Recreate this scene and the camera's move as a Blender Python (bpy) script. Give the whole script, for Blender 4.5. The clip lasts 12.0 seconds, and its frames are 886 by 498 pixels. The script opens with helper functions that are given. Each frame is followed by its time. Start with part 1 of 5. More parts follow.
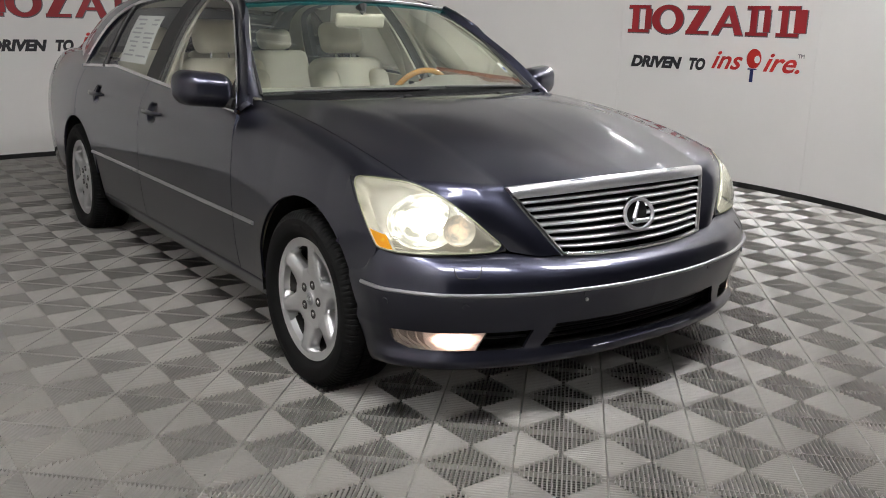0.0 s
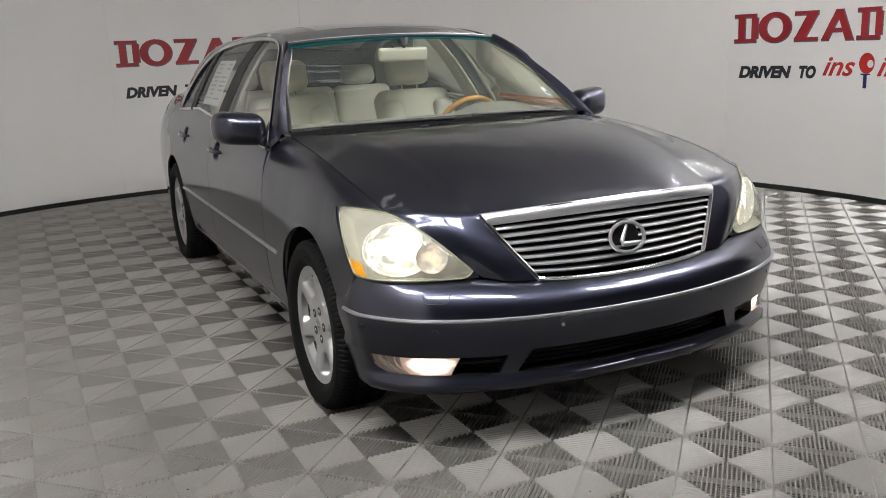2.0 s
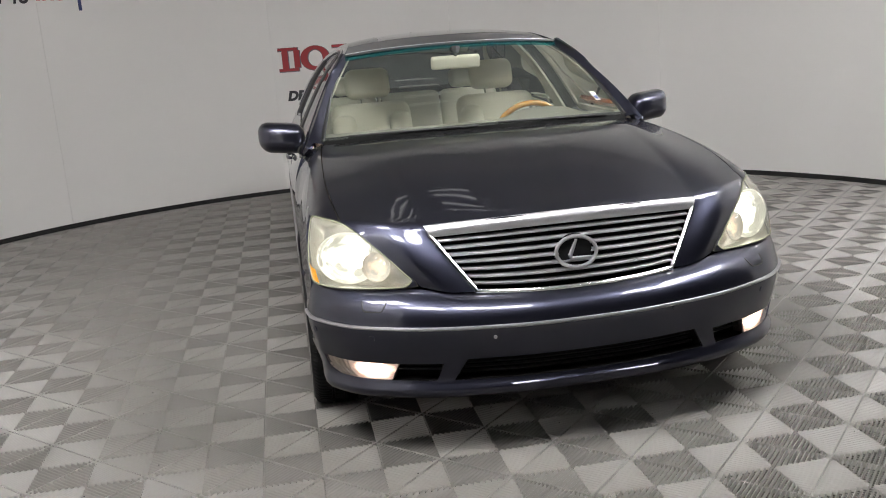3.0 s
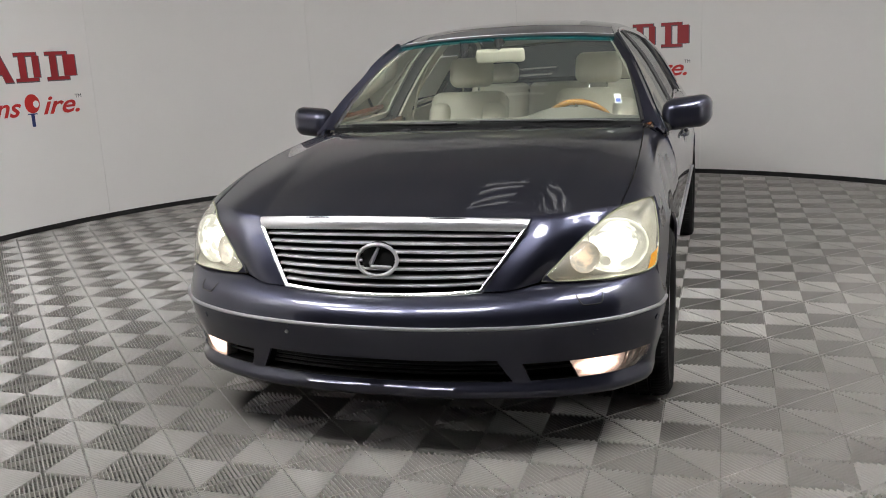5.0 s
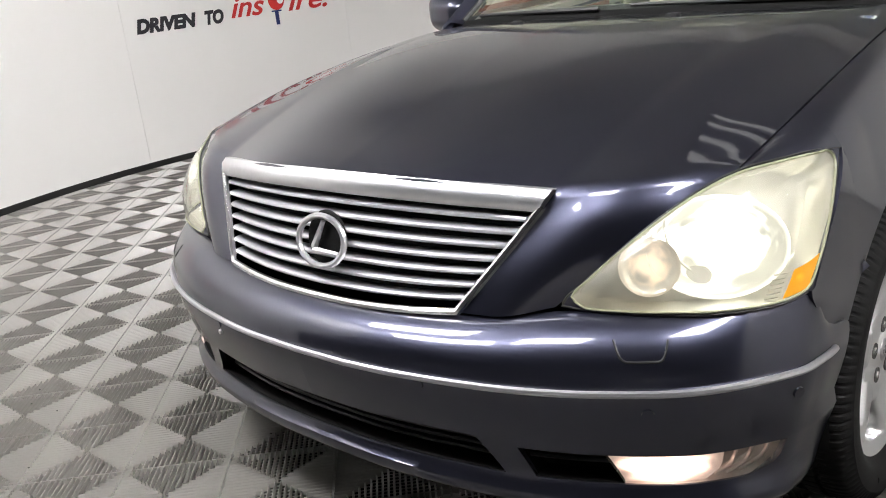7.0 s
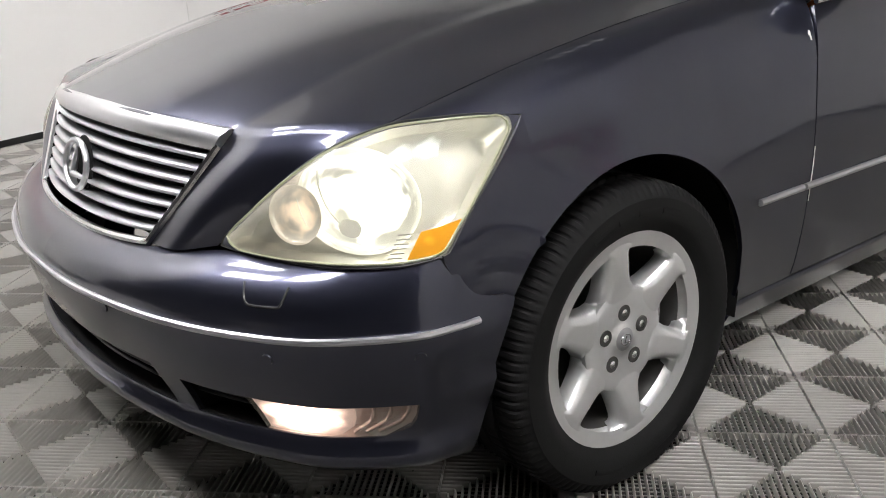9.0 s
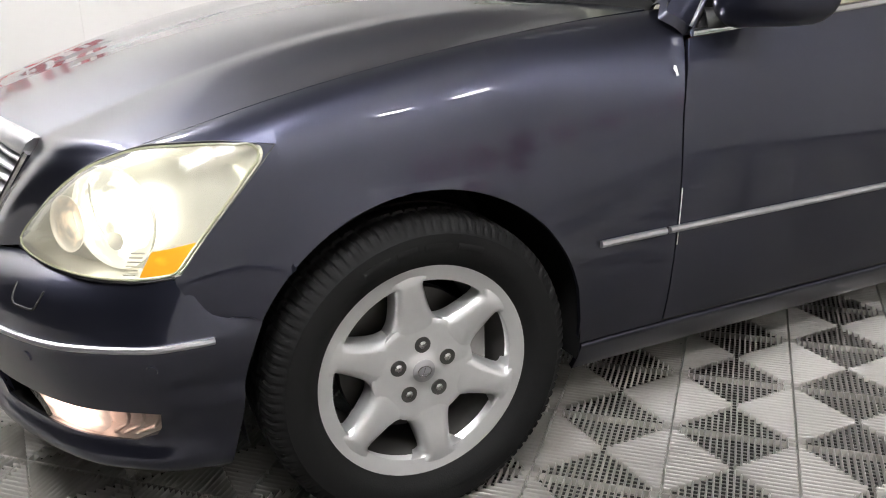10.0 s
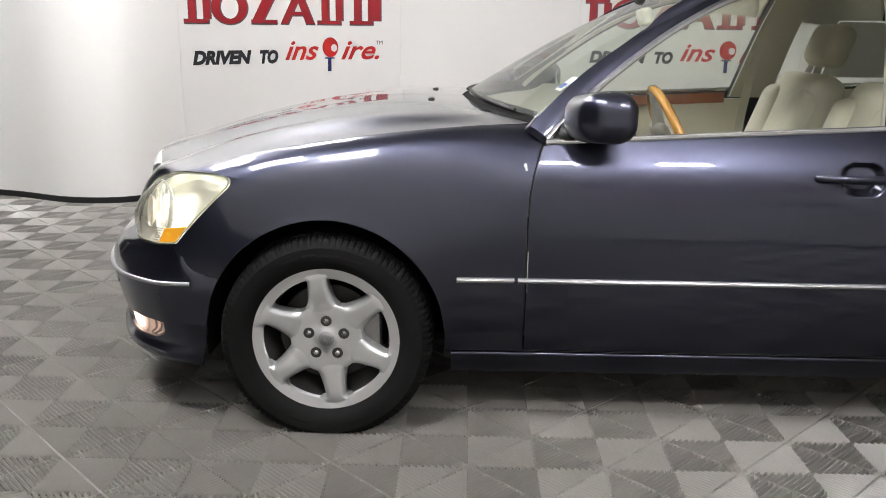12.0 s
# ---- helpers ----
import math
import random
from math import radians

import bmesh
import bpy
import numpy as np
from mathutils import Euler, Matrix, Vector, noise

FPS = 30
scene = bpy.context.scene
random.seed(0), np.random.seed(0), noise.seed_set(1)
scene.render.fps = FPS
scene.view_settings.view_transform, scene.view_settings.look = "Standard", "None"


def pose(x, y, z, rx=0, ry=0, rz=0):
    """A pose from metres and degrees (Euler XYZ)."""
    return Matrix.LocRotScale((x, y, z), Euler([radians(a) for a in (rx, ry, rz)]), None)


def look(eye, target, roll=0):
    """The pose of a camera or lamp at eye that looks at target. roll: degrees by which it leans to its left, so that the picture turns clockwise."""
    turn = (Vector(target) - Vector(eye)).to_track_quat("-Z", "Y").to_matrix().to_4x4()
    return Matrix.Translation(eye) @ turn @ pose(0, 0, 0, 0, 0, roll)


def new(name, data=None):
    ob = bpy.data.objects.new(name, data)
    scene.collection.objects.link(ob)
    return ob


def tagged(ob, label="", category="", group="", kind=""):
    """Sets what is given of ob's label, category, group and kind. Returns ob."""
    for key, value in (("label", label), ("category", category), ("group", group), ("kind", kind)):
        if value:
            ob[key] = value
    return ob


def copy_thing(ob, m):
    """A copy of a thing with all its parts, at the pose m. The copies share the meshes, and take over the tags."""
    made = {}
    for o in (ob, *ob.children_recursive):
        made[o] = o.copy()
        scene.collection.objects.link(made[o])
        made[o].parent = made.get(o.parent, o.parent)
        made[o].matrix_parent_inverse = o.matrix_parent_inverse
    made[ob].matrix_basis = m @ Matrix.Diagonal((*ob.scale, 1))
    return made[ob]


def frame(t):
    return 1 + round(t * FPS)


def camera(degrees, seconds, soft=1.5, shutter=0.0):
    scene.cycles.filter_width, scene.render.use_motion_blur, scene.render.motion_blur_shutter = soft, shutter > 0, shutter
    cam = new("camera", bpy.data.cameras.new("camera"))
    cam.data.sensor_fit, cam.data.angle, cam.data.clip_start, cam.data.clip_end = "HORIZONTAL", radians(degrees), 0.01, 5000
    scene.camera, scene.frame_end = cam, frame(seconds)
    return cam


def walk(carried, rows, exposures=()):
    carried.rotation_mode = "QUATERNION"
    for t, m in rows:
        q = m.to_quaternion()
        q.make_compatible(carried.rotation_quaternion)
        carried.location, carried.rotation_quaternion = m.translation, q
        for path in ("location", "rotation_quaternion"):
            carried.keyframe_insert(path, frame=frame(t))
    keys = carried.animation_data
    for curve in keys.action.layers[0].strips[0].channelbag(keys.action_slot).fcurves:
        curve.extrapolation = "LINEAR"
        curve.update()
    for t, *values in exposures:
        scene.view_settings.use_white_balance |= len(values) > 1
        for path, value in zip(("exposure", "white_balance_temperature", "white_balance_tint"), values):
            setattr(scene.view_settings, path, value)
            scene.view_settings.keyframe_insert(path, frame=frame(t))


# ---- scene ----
cam = camera(53.2, 12.0, soft=1.0)
PATH = [
    (0, (2.743, -2.333, 1.298), (1.195, -1.17, 0.797), 1.5),
    (0.5, (2.743, -2.333, 1.296), (1.198, -1.161, 0.809), 1.6),
    (1, (2.758, -2.333, 1.3), (1.199, -1.175, 0.824), 1.4),
    (1.5, (2.908, -2.164, 1.307), (1.266, -1.122, 0.838), -0.8),
    (2, (3.131, -1.816, 1.329), (1.37, -0.982, 0.877), -2.3),
    (2.5, (3.28, -1.388, 1.344), (1.428, -0.783, 0.894), -3.6),
    (3, (3.517, -0.917, 1.365), (1.595, -0.592, 0.921), -4.3),
    (3.5, (3.617, -0.424, 1.363), (1.673, -0.3, 0.913), -4.4),
    (5.5, (3.069, 1.248, 1.305), (1.287, 0.479, 0.821), -2.6),
    (6, (2.582, 1.26, 1.264), (0.892, 0.349, 0.704), -3.1),
    (6.5, (2.122, 1.305, 1.227), (0.603, 0.135, 0.656), -5.3),
    (8.5, (1.53, 1.735, 1.054), (0.289, 0.304, 0.409), -5.4),
    (9, (1.276, 1.945, 1.07), (0.122, 0.444, 0.424), -2.8),
    (9.5, (0.994, 2.122, 1.049), (-0.055, 0.55, 0.391), -2.5),
    (10, (0.658, 2.318, 1.135), (-0.169, 0.628, 0.456), -1.5),
    (10.5, (0.367, 2.546, 1.177), (-0.287, 0.78, 0.504), 2.6),
    (11, (0.2, 2.861, 1.22), (-0.209, 1.02, 0.555), 1.8),
    (11.5, (-0.084, 3.107, 1.232), (-0.281, 1.195, 0.679), 1.1),
    (12, (-0.409, 3.446, 1.251), (-0.37, 1.509, 0.758), 0.7),
]
walk(cam, [(t, look(eye, target, roll)) for t, eye, target, roll in PATH],
     exposures=[(0.0, 0.04), (2.0, 0.08), (3.0, 0.18), (3.5, 0.15), (5.5, 0.15), (6.5, 0.55), (8.5, 0.3), (9.5, 0.46), (10.0, 0.62), (11.0, 0.76), (11.5, 0.46), (12.0, 0.27)])

# ---- world and light ----
world = bpy.data.worlds.new("world")
scene.world = world
world.use_nodes = True
world.node_tree.nodes["Background"].inputs[0].default_value = (0.9, 0.95, 1.0, 1)
world.node_tree.nodes["Background"].inputs[1].default_value = 0.02
TUBE_LIGHT = 0.8
PANEL_LIGHT = 33.0
SPOT_LIGHT = 420.0
LAMP_LIGHT = 4.0


# ---- materials ----
def material(name, colour, rough=0.5, metal=0.0, coat=0.0, grain=0.0, grain_size=60.0, bump=0.0, bump_size=200.0,
             spec=0.5, stain=0.0, stain_size=1.5, per_object=0.0, glow=None, strength=0.0):
    m = bpy.data.materials.new(name)
    m.use_nodes = True
    nt = m.node_tree
    b = nt.nodes["Principled BSDF"]
    b.inputs["Base Color"].default_value = (*colour, 1)
    b.inputs["Roughness"].default_value = rough
    b.inputs["Metallic"].default_value = metal
    b.inputs["Coat Weight"].default_value = coat
    b.inputs["Coat Roughness"].default_value = 0.03
    b.inputs["Specular IOR Level"].default_value = spec
    if glow:
        b.inputs["Emission Color"].default_value = (*glow, 1)
        b.inputs["Emission Strength"].default_value = strength
    tex = nt.nodes.new("ShaderNodeTexCoord")
    last = None

    def shade(factor_socket, amount, base):
        mix = nt.nodes.new("ShaderNodeMix")
        mix.data_type, mix.blend_type = "RGBA", "MULTIPLY"
        ramp = nt.nodes.new("ShaderNodeMapRange")
        ramp.inputs["To Min"].default_value, ramp.inputs["To Max"].default_value = 1 - amount, 1 + amount
        nt.links.new(factor_socket, ramp.inputs["Value"])
        mix.inputs["Factor"].default_value = 1.0
        if base is None:
            mix.inputs["A"].default_value = (*colour, 1)
        else:
            nt.links.new(base, mix.inputs["A"])
        nt.links.new(ramp.outputs["Result"], mix.inputs["B"])
        return mix.outputs["Result"]

    for amount, size in ((grain, grain_size), (stain, stain_size)):
        if amount:
            n = nt.nodes.new("ShaderNodeTexNoise")
            n.inputs["Scale"].default_value, n.inputs["Detail"].default_value = size, 5
            nt.links.new(tex.outputs["Object"], n.inputs["Vector"])
            last = shade(n.outputs["Fac"], amount, last)
    if per_object:
        info = nt.nodes.new("ShaderNodeObjectInfo")
        last = shade(info.outputs["Random"], per_object, last)
    if last is not None:
        nt.links.new(last, b.inputs["Base Color"])
    if bump:
        n = nt.nodes.new("ShaderNodeTexNoise")
        n.inputs["Scale"].default_value, n.inputs["Detail"].default_value = bump_size, 4
        nt.links.new(tex.outputs["Object"], n.inputs["Vector"])
        k = nt.nodes.new("ShaderNodeBump")
        k.inputs["Strength"].default_value, k.inputs["Distance"].default_value = bump, 0.002
        nt.links.new(n.outputs["Fac"], k.inputs["Height"])
        nt.links.new(k.outputs["Normal"], b.inputs["Normal"])
    return m


def glass(name, tint, gloss=1.45, haze=0.0, haze_colour=(0.8, 0.8, 0.7), rough=0.02):
    """A thin pane: tinted see-through, with a Fresnel gloss, and a milky share."""
    m = bpy.data.materials.new(name)
    m.use_nodes = True
    nt = m.node_tree
    nt.nodes.remove(nt.nodes["Principled BSDF"])
    out = nt.nodes["Material Output"]
    clear = nt.nodes.new("ShaderNodeBsdfTransparent")
    clear.inputs["Color"].default_value = (*tint, 1)
    shine = nt.nodes.new("ShaderNodeBsdfGlossy")
    shine.inputs["Roughness"].default_value = rough
    fres = nt.nodes.new("ShaderNodeFresnel")
    fres.inputs["IOR"].default_value = gloss
    mix = nt.nodes.new("ShaderNodeMixShader")
    body = clear.outputs[0]
    if haze:
        milk = nt.nodes.new("ShaderNodeBsdfDiffuse")
        milk.inputs["Color"].default_value = (*haze_colour, 1)
        noise_n = nt.nodes.new("ShaderNodeTexNoise")
        noise_n.inputs["Scale"].default_value = 14
        amount = nt.nodes.new("ShaderNodeMapRange")
        amount.inputs["To Min"].default_value, amount.inputs["To Max"].default_value = haze * 0.6, haze * 1.4
        nt.links.new(noise_n.outputs["Fac"], amount.inputs["Value"])
        veil = nt.nodes.new("ShaderNodeMixShader")
        nt.links.new(amount.outputs["Result"], veil.inputs[0])
        nt.links.new(clear.outputs[0], veil.inputs[1])
        nt.links.new(milk.outputs[0], veil.inputs[2])
        body = veil.outputs[0]
    nt.links.new(fres.outputs[0], mix.inputs[0])
    nt.links.new(body, mix.inputs[1])
    nt.links.new(shine.outputs[0], mix.inputs[2])
    nt.links.new(mix.outputs[0], out.inputs["Surface"])
    return m


WALL = material("white_wall_panel", (0.82, 0.805, 0.78), 0.6, stain=0.05, stain_size=0.8, bump=0.05, bump_size=40)
BACKING = material("grey_wall_backing", (0.30, 0.297, 0.29), 0.8, stain=0.05)
HALL = material("dark_hall_paint", (0.09, 0.09, 0.092), 0.8, stain=0.08, stain_size=0.6)
CEILING = material("grey_ceiling_paint", (0.42, 0.42, 0.43), 0.9, stain=0.06)
BLACK_TRIM = material("black_rubber_trim", (0.012, 0.012, 0.012), 0.5, grain=0.2)
SUBFLOOR = material("dark_subfloor", (0.02, 0.019, 0.017), 0.9, stain=0.2, grain=0.2)
TILE = material("grey_plastic_tile", (0.270, 0.258, 0.237), 0.31, spec=1.0, stain=0.12, stain_size=1.2, grain=0.06, grain_size=90, per_object=0.07)
TUBE = material("lamp_tube", (0.9, 0.9, 0.9), 0.5, glow=(1.0, 0.985, 0.965), strength=TUBE_LIGHT)
SPOT = material("bright_lamp_diffuser", (0.9, 0.9, 0.9), 0.5, glow=(1.0, 0.99, 1.0), strength=SPOT_LIGHT)
CHIP = material("bare_white_chip", (0.7, 0.69, 0.66), 0.7, grain=0.1)
PANEL = material("lamp_diffuser", (0.9, 0.9, 0.9), 0.5, glow=(1.0, 0.99, 1.0), strength=PANEL_LIGHT)
HOUSING = material("white_lamp_housing", (0.8, 0.8, 0.78), 0.5, grain=0.03)
SIGN_RED = material("dark_red_sign_vinyl", (0.33, 0.018, 0.025), 0.45, stain=0.1, stain_size=6)
SIGN_EDGE = material("grey_sign_edge", (0.12, 0.12, 0.13), 0.5, grain=0.05)
SIGN_BLACK = material("black_sign_vinyl", (0.018, 0.018, 0.022), 0.45, grain=0.05)
SIGN_BRIGHT = material("bright_red_sign_vinyl", (0.55, 0.022, 0.018), 0.45, stain=0.1, stain_size=6)
SIGN_BLUE = material("dark_blue_sign_vinyl", (0.02, 0.035, 0.14), 0.45, grain=0.05)
SIGN_WHITE = material("white_sign_vinyl", (0.8, 0.8, 0.8), 0.45, grain=0.03)
PAINT = material("dark_blue_grey_car_paint", (0.041, 0.043, 0.066), 0.32, metal=0.95, coat=1.0, grain=0.10, grain_size=900, stain=0.05, stain_size=3)
CHROME = material("chrome", (0.72, 0.72, 0.73), 0.14, metal=1.0, stain=0.05, stain_size=30)
SATIN = material("satin_silver_trim", (0.50, 0.50, 0.52), 0.36, metal=0.95, grain=0.05)
BRIGHT = material("bright_satin_grille_trim", (0.64, 0.64, 0.66), 0.30, metal=0.85, coat=0.5, grain=0.04)
ALLOY = material("silver_painted_alloy", (0.72, 0.72, 0.72), 0.30, metal=0.75, coat=0.4, grain=0.04, stain=0.06, stain_size=12)
RUBBER = material("tyre_rubber", (0.007, 0.007, 0.007), 0.68, spec=0.16, grain=0.25, grain_size=120, bump=0.2, bump_size=300)
PLASTIC = material("black_plastic", (0.010, 0.010, 0.011), 0.42, grain=0.15, grain_size=150)
ROOF_GLASS = material("dark_roof_glass", (0.012, 0.012, 0.014), 0.15, coat=1.0, grain=0.05)
LINER = material("black_wheel_liner", (0.006, 0.006, 0.006), 0.85, grain=0.2, spec=0.15)
# Much darker than ALLOY and blotchy; used for wheel barrel and lug cups.
DARK_RECESS = material("dark_wheel_recess", (0.06, 0.058, 0.055), 0.6, metal=0.4, stain=0.3, stain_size=20)
IRON = material("brake_iron", (0.07, 0.067, 0.064), 0.5, metal=0.9, stain=0.3, stain_size=20)
CALIPER = material("cast_caliper", (0.35, 0.34, 0.33), 0.5, metal=0.7, stain=0.2, stain_size=25)
LEATHER = material("cream_leather", (0.64, 0.61, 0.50), 0.5, stain=0.07, stain_size=4, bump=0.15, bump_size=260)
DASH = material("taupe_dash_vinyl", (0.19, 0.18, 0.15), 0.65, stain=0.06, stain_size=5, bump=0.2, bump_size=300)
CARPET = material("beige_carpet", (0.22, 0.20, 0.16), 0.95, grain=0.2, grain_size=200)
HEADLINER = material("ivory_headliner", (0.5, 0.48, 0.40), 0.9, grain=0.06, grain_size=150)
WOOD = material("honey_maple_wood", (0.50, 0.24, 0.05), 0.22, coat=0.8, grain=0.25, grain_size=25)
WALNUT = material("red_walnut_veneer", (0.20, 0.055, 0.016), 0.2, coat=0.9, grain=0.4, grain_size=30)
WINDSHIELD = glass("windshield_glass", (0.86, 0.92, 0.85), 1.5, haze=0.05, haze_colour=(0.6, 0.66, 0.6))
SIDE_GLASS = glass("side_glass", (0.88, 0.91, 0.87), 1.5)
BAND = glass("blue_green_sun_band", (0.16, 0.48, 0.48), 1.5, haze=0.16, haze_colour=(0.02, 0.26, 0.28))
LENS = glass("yellowed_headlamp_lens", (0.97, 0.965, 0.925), 1.45, haze=0.15, haze_colour=(0.80, 0.79, 0.69), rough=0.12)
LENS_EDGE = material("yellowed_lens_edge", (0.30, 0.31, 0.21), 0.25, coat=0.6, stain=0.15, stain_size=25)
FOG_LENS = glass("clear_fog_lens", (0.95, 0.93, 0.90), 1.5, haze=0.12)
REFLECTOR = material("lamp_reflector", (0.80, 0.785, 0.72), 0.24, metal=0.55, stain=0.12, stain_size=18)
BOWL = material("dull_lamp_bowl", (0.50, 0.50, 0.43), 0.48, metal=0.3, stain=0.1, stain_size=30)


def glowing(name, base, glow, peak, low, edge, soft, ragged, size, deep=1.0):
    """A lamp surface with glare put in as a ragged emissive patch about its middle."""
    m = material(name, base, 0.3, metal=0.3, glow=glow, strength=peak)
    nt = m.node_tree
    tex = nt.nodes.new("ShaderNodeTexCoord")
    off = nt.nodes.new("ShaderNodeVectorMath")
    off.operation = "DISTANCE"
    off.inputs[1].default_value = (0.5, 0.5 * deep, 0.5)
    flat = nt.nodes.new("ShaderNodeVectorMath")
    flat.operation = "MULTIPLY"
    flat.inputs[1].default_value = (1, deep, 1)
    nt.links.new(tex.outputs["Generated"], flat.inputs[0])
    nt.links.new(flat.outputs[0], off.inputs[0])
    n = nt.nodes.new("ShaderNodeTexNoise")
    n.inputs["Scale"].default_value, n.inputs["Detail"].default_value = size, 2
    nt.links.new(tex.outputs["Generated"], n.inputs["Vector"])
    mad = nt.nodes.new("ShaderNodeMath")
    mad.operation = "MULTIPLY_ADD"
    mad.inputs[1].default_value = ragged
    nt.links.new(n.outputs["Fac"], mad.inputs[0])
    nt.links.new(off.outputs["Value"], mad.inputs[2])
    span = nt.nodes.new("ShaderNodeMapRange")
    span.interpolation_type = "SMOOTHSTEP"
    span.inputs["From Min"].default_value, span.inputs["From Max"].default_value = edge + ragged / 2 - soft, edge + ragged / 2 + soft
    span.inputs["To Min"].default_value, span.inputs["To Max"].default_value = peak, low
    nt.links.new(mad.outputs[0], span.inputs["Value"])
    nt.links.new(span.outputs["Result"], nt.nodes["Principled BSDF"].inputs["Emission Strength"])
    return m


# The dipped beam's ragged emission also imitates the bloom round the lit lamp.
LIT = glowing("lit_lamp_reflector", (0.60, 0.60, 0.53), (1.0, 0.985, 0.92), LAMP_LIGHT, 0.10, 0.26, 0.19, 1.15, 3.1, 0.0)
# The main beam is unlit; its warm glint is weak emission in the material.
GLINT_BOWL = glowing("bowl_with_emissive_glint", (0.62, 0.59, 0.52), (1.0, 0.72, 0.48), 0.9, 0.03, 0.20, 0.26, 0.9, 3.2, 0.0)
FOG_LIT = glowing("lit_fog_lamp", (0.7, 0.60, 0.56), (1.0, 0.74, 0.62), 5.0, 0.25, 0.40, 0.20, 0.35, 3.0)
FOG_BOWL = material("pink_grey_fog_reflector", (0.52, 0.47, 0.45), 0.3, metal=0.6, stain=0.2, stain_size=60)
# The amber reflector is given a glow of its own, strongest at its middle.
AMBER = glowing("amber_reflector", (0.85, 0.34, 0.01), (1.0, 0.50, 0.05), 1.3, 0.22, 0.10, 0.14, 0.2, 3.0)
PAPER = material("white_paper", (0.8, 0.8, 0.79), 0.8, grain=0.03)
INK = material("grey_print", (0.42, 0.42, 0.45), 0.8, grain=0.05)
INK_BLUE = material("blue_print", (0.08, 0.12, 0.4), 0.8, grain=0.05)
MIRROR = material("mirror_glass", (0.8, 0.82, 0.84), 0.02, metal=1.0)


# ---- mesh helpers ----
def V(*p):
    return np.array(p, float)


def spline(points, n):
    """n points evenly spaced along a Catmull-Rom curve through the given points."""
    p = np.array(points, float)
    ext = np.vstack([2 * p[0] - p[1], p, 2 * p[-1] - p[-2]])
    out = []
    for k in range(len(p) - 1):
        a, b, c, d = ext[k], ext[k + 1], ext[k + 2], ext[k + 3]
        for t in np.linspace(0, 1, 24, endpoint=False):
            out.append(0.5 * (2 * b + (c - a) * t + (2 * a - 5 * b + 4 * c - d) * t * t + (3 * b - a - 3 * c + d) * t ** 3))
    out = np.array(out + [p[-1]])
    run = np.r_[0, np.cumsum(np.linalg.norm(np.diff(out, axis=0), axis=1))]
    at = np.linspace(0, run[-1], n)
    return np.stack([np.interp(at, run, out[:, k]) for k in range(out.shape[1])], 1)


def coons(bottom, top, left, right):
    """A patch between four sampled edges: bottom and top run along u, left and right along v."""
    nu, nv = len(bottom), len(left)
    u, v = np.linspace(0, 1, nu)[:, None, None], np.linspace(0, 1, nv)[None, :, None]
    c = (1 - v) * bottom[:, None] + v * top[:, None] + (1 - u) * left[None] + u * right[None]
    return c - ((1 - u) * (1 - v) * bottom[0] + u * (1 - v) * bottom[-1] + (1 - u) * v * top[0] + u * v * top[-1])


def normals(g):
    du, dv = np.gradient(g, axis=0), np.gradient(g, axis=1)
    n = np.cross(du, dv)
    return n / np.maximum(np.linalg.norm(n, axis=2, keepdims=True), 1e-9)


def add_grid(bm, g, keep=None):
    vs = [[bm.verts.new(p) for p in row] for row in g]
    for i in range(len(g) - 1):
        for j in range(len(g[0]) - 1):
            if keep is None or keep(i, j):
                try:
                    bm.faces.new((vs[i][j], vs[i + 1][j], vs[i + 1][j + 1], vs[i][j + 1]))
                except ValueError:
                    pass
    return vs


def clean(bm, dist=1e-5):
    bmesh.ops.remove_doubles(bm, verts=bm.verts[:], dist=dist)
    loose = [v for v in bm.verts if not v.link_faces]
    bmesh.ops.delete(bm, geom=loose, context="VERTS")
    return bm


def aim(bm, centre):
    """Turn all faces of an open sheet away from a point inside."""
    bmesh.ops.recalc_face_normals(bm, faces=bm.faces[:])
    c = Vector(centre)
    if sum((f.calc_center_median() - c).dot(f.normal) * f.calc_area() for f in bm.faces) < 0:
        bmesh.ops.reverse_faces(bm, faces=bm.faces[:])
    return bm


def thick(bm, depth, centre):
    """Give an open sheet depth towards the inside."""
    aim(clean(bm), centre)
    bmesh.ops.solidify(bm, geom=bm.faces[:], thickness=depth)
    return bm


def sheet(g, depth=0.0, centre=(-1.6, 0, 0.6), keep=None):
    bm = bmesh.new()
    add_grid(bm, g, keep)
    return thick(bm, depth, centre) if depth else aim(clean(bm), centre)


def box(bm, lo, hi, bevel=0.0, m=None, seg=2):
    lo, hi = Vector(lo), Vector(hi)
    r = bmesh.ops.create_cube(bm, size=1)
    for v in r["verts"]:
        v.co = Vector([(lo[k] + hi[k]) / 2 + v.co[k] * (hi[k] - lo[k]) for k in range(3)])
    vs = r["verts"]
    if bevel:
        es = list({e for v in vs for e in v.link_edges})
        r2 = bmesh.ops.bevel(bm, geom=vs + es, offset=bevel, segments=seg, affect="EDGES", profile=0.5)
        vs = list({v for f in r2["faces"] for v in f.verts} | {v for v in vs if v.is_valid})
    if m is not None:
        bmesh.ops.transform(bm, matrix=m, verts=[v for v in vs if v.is_valid])
    return bm


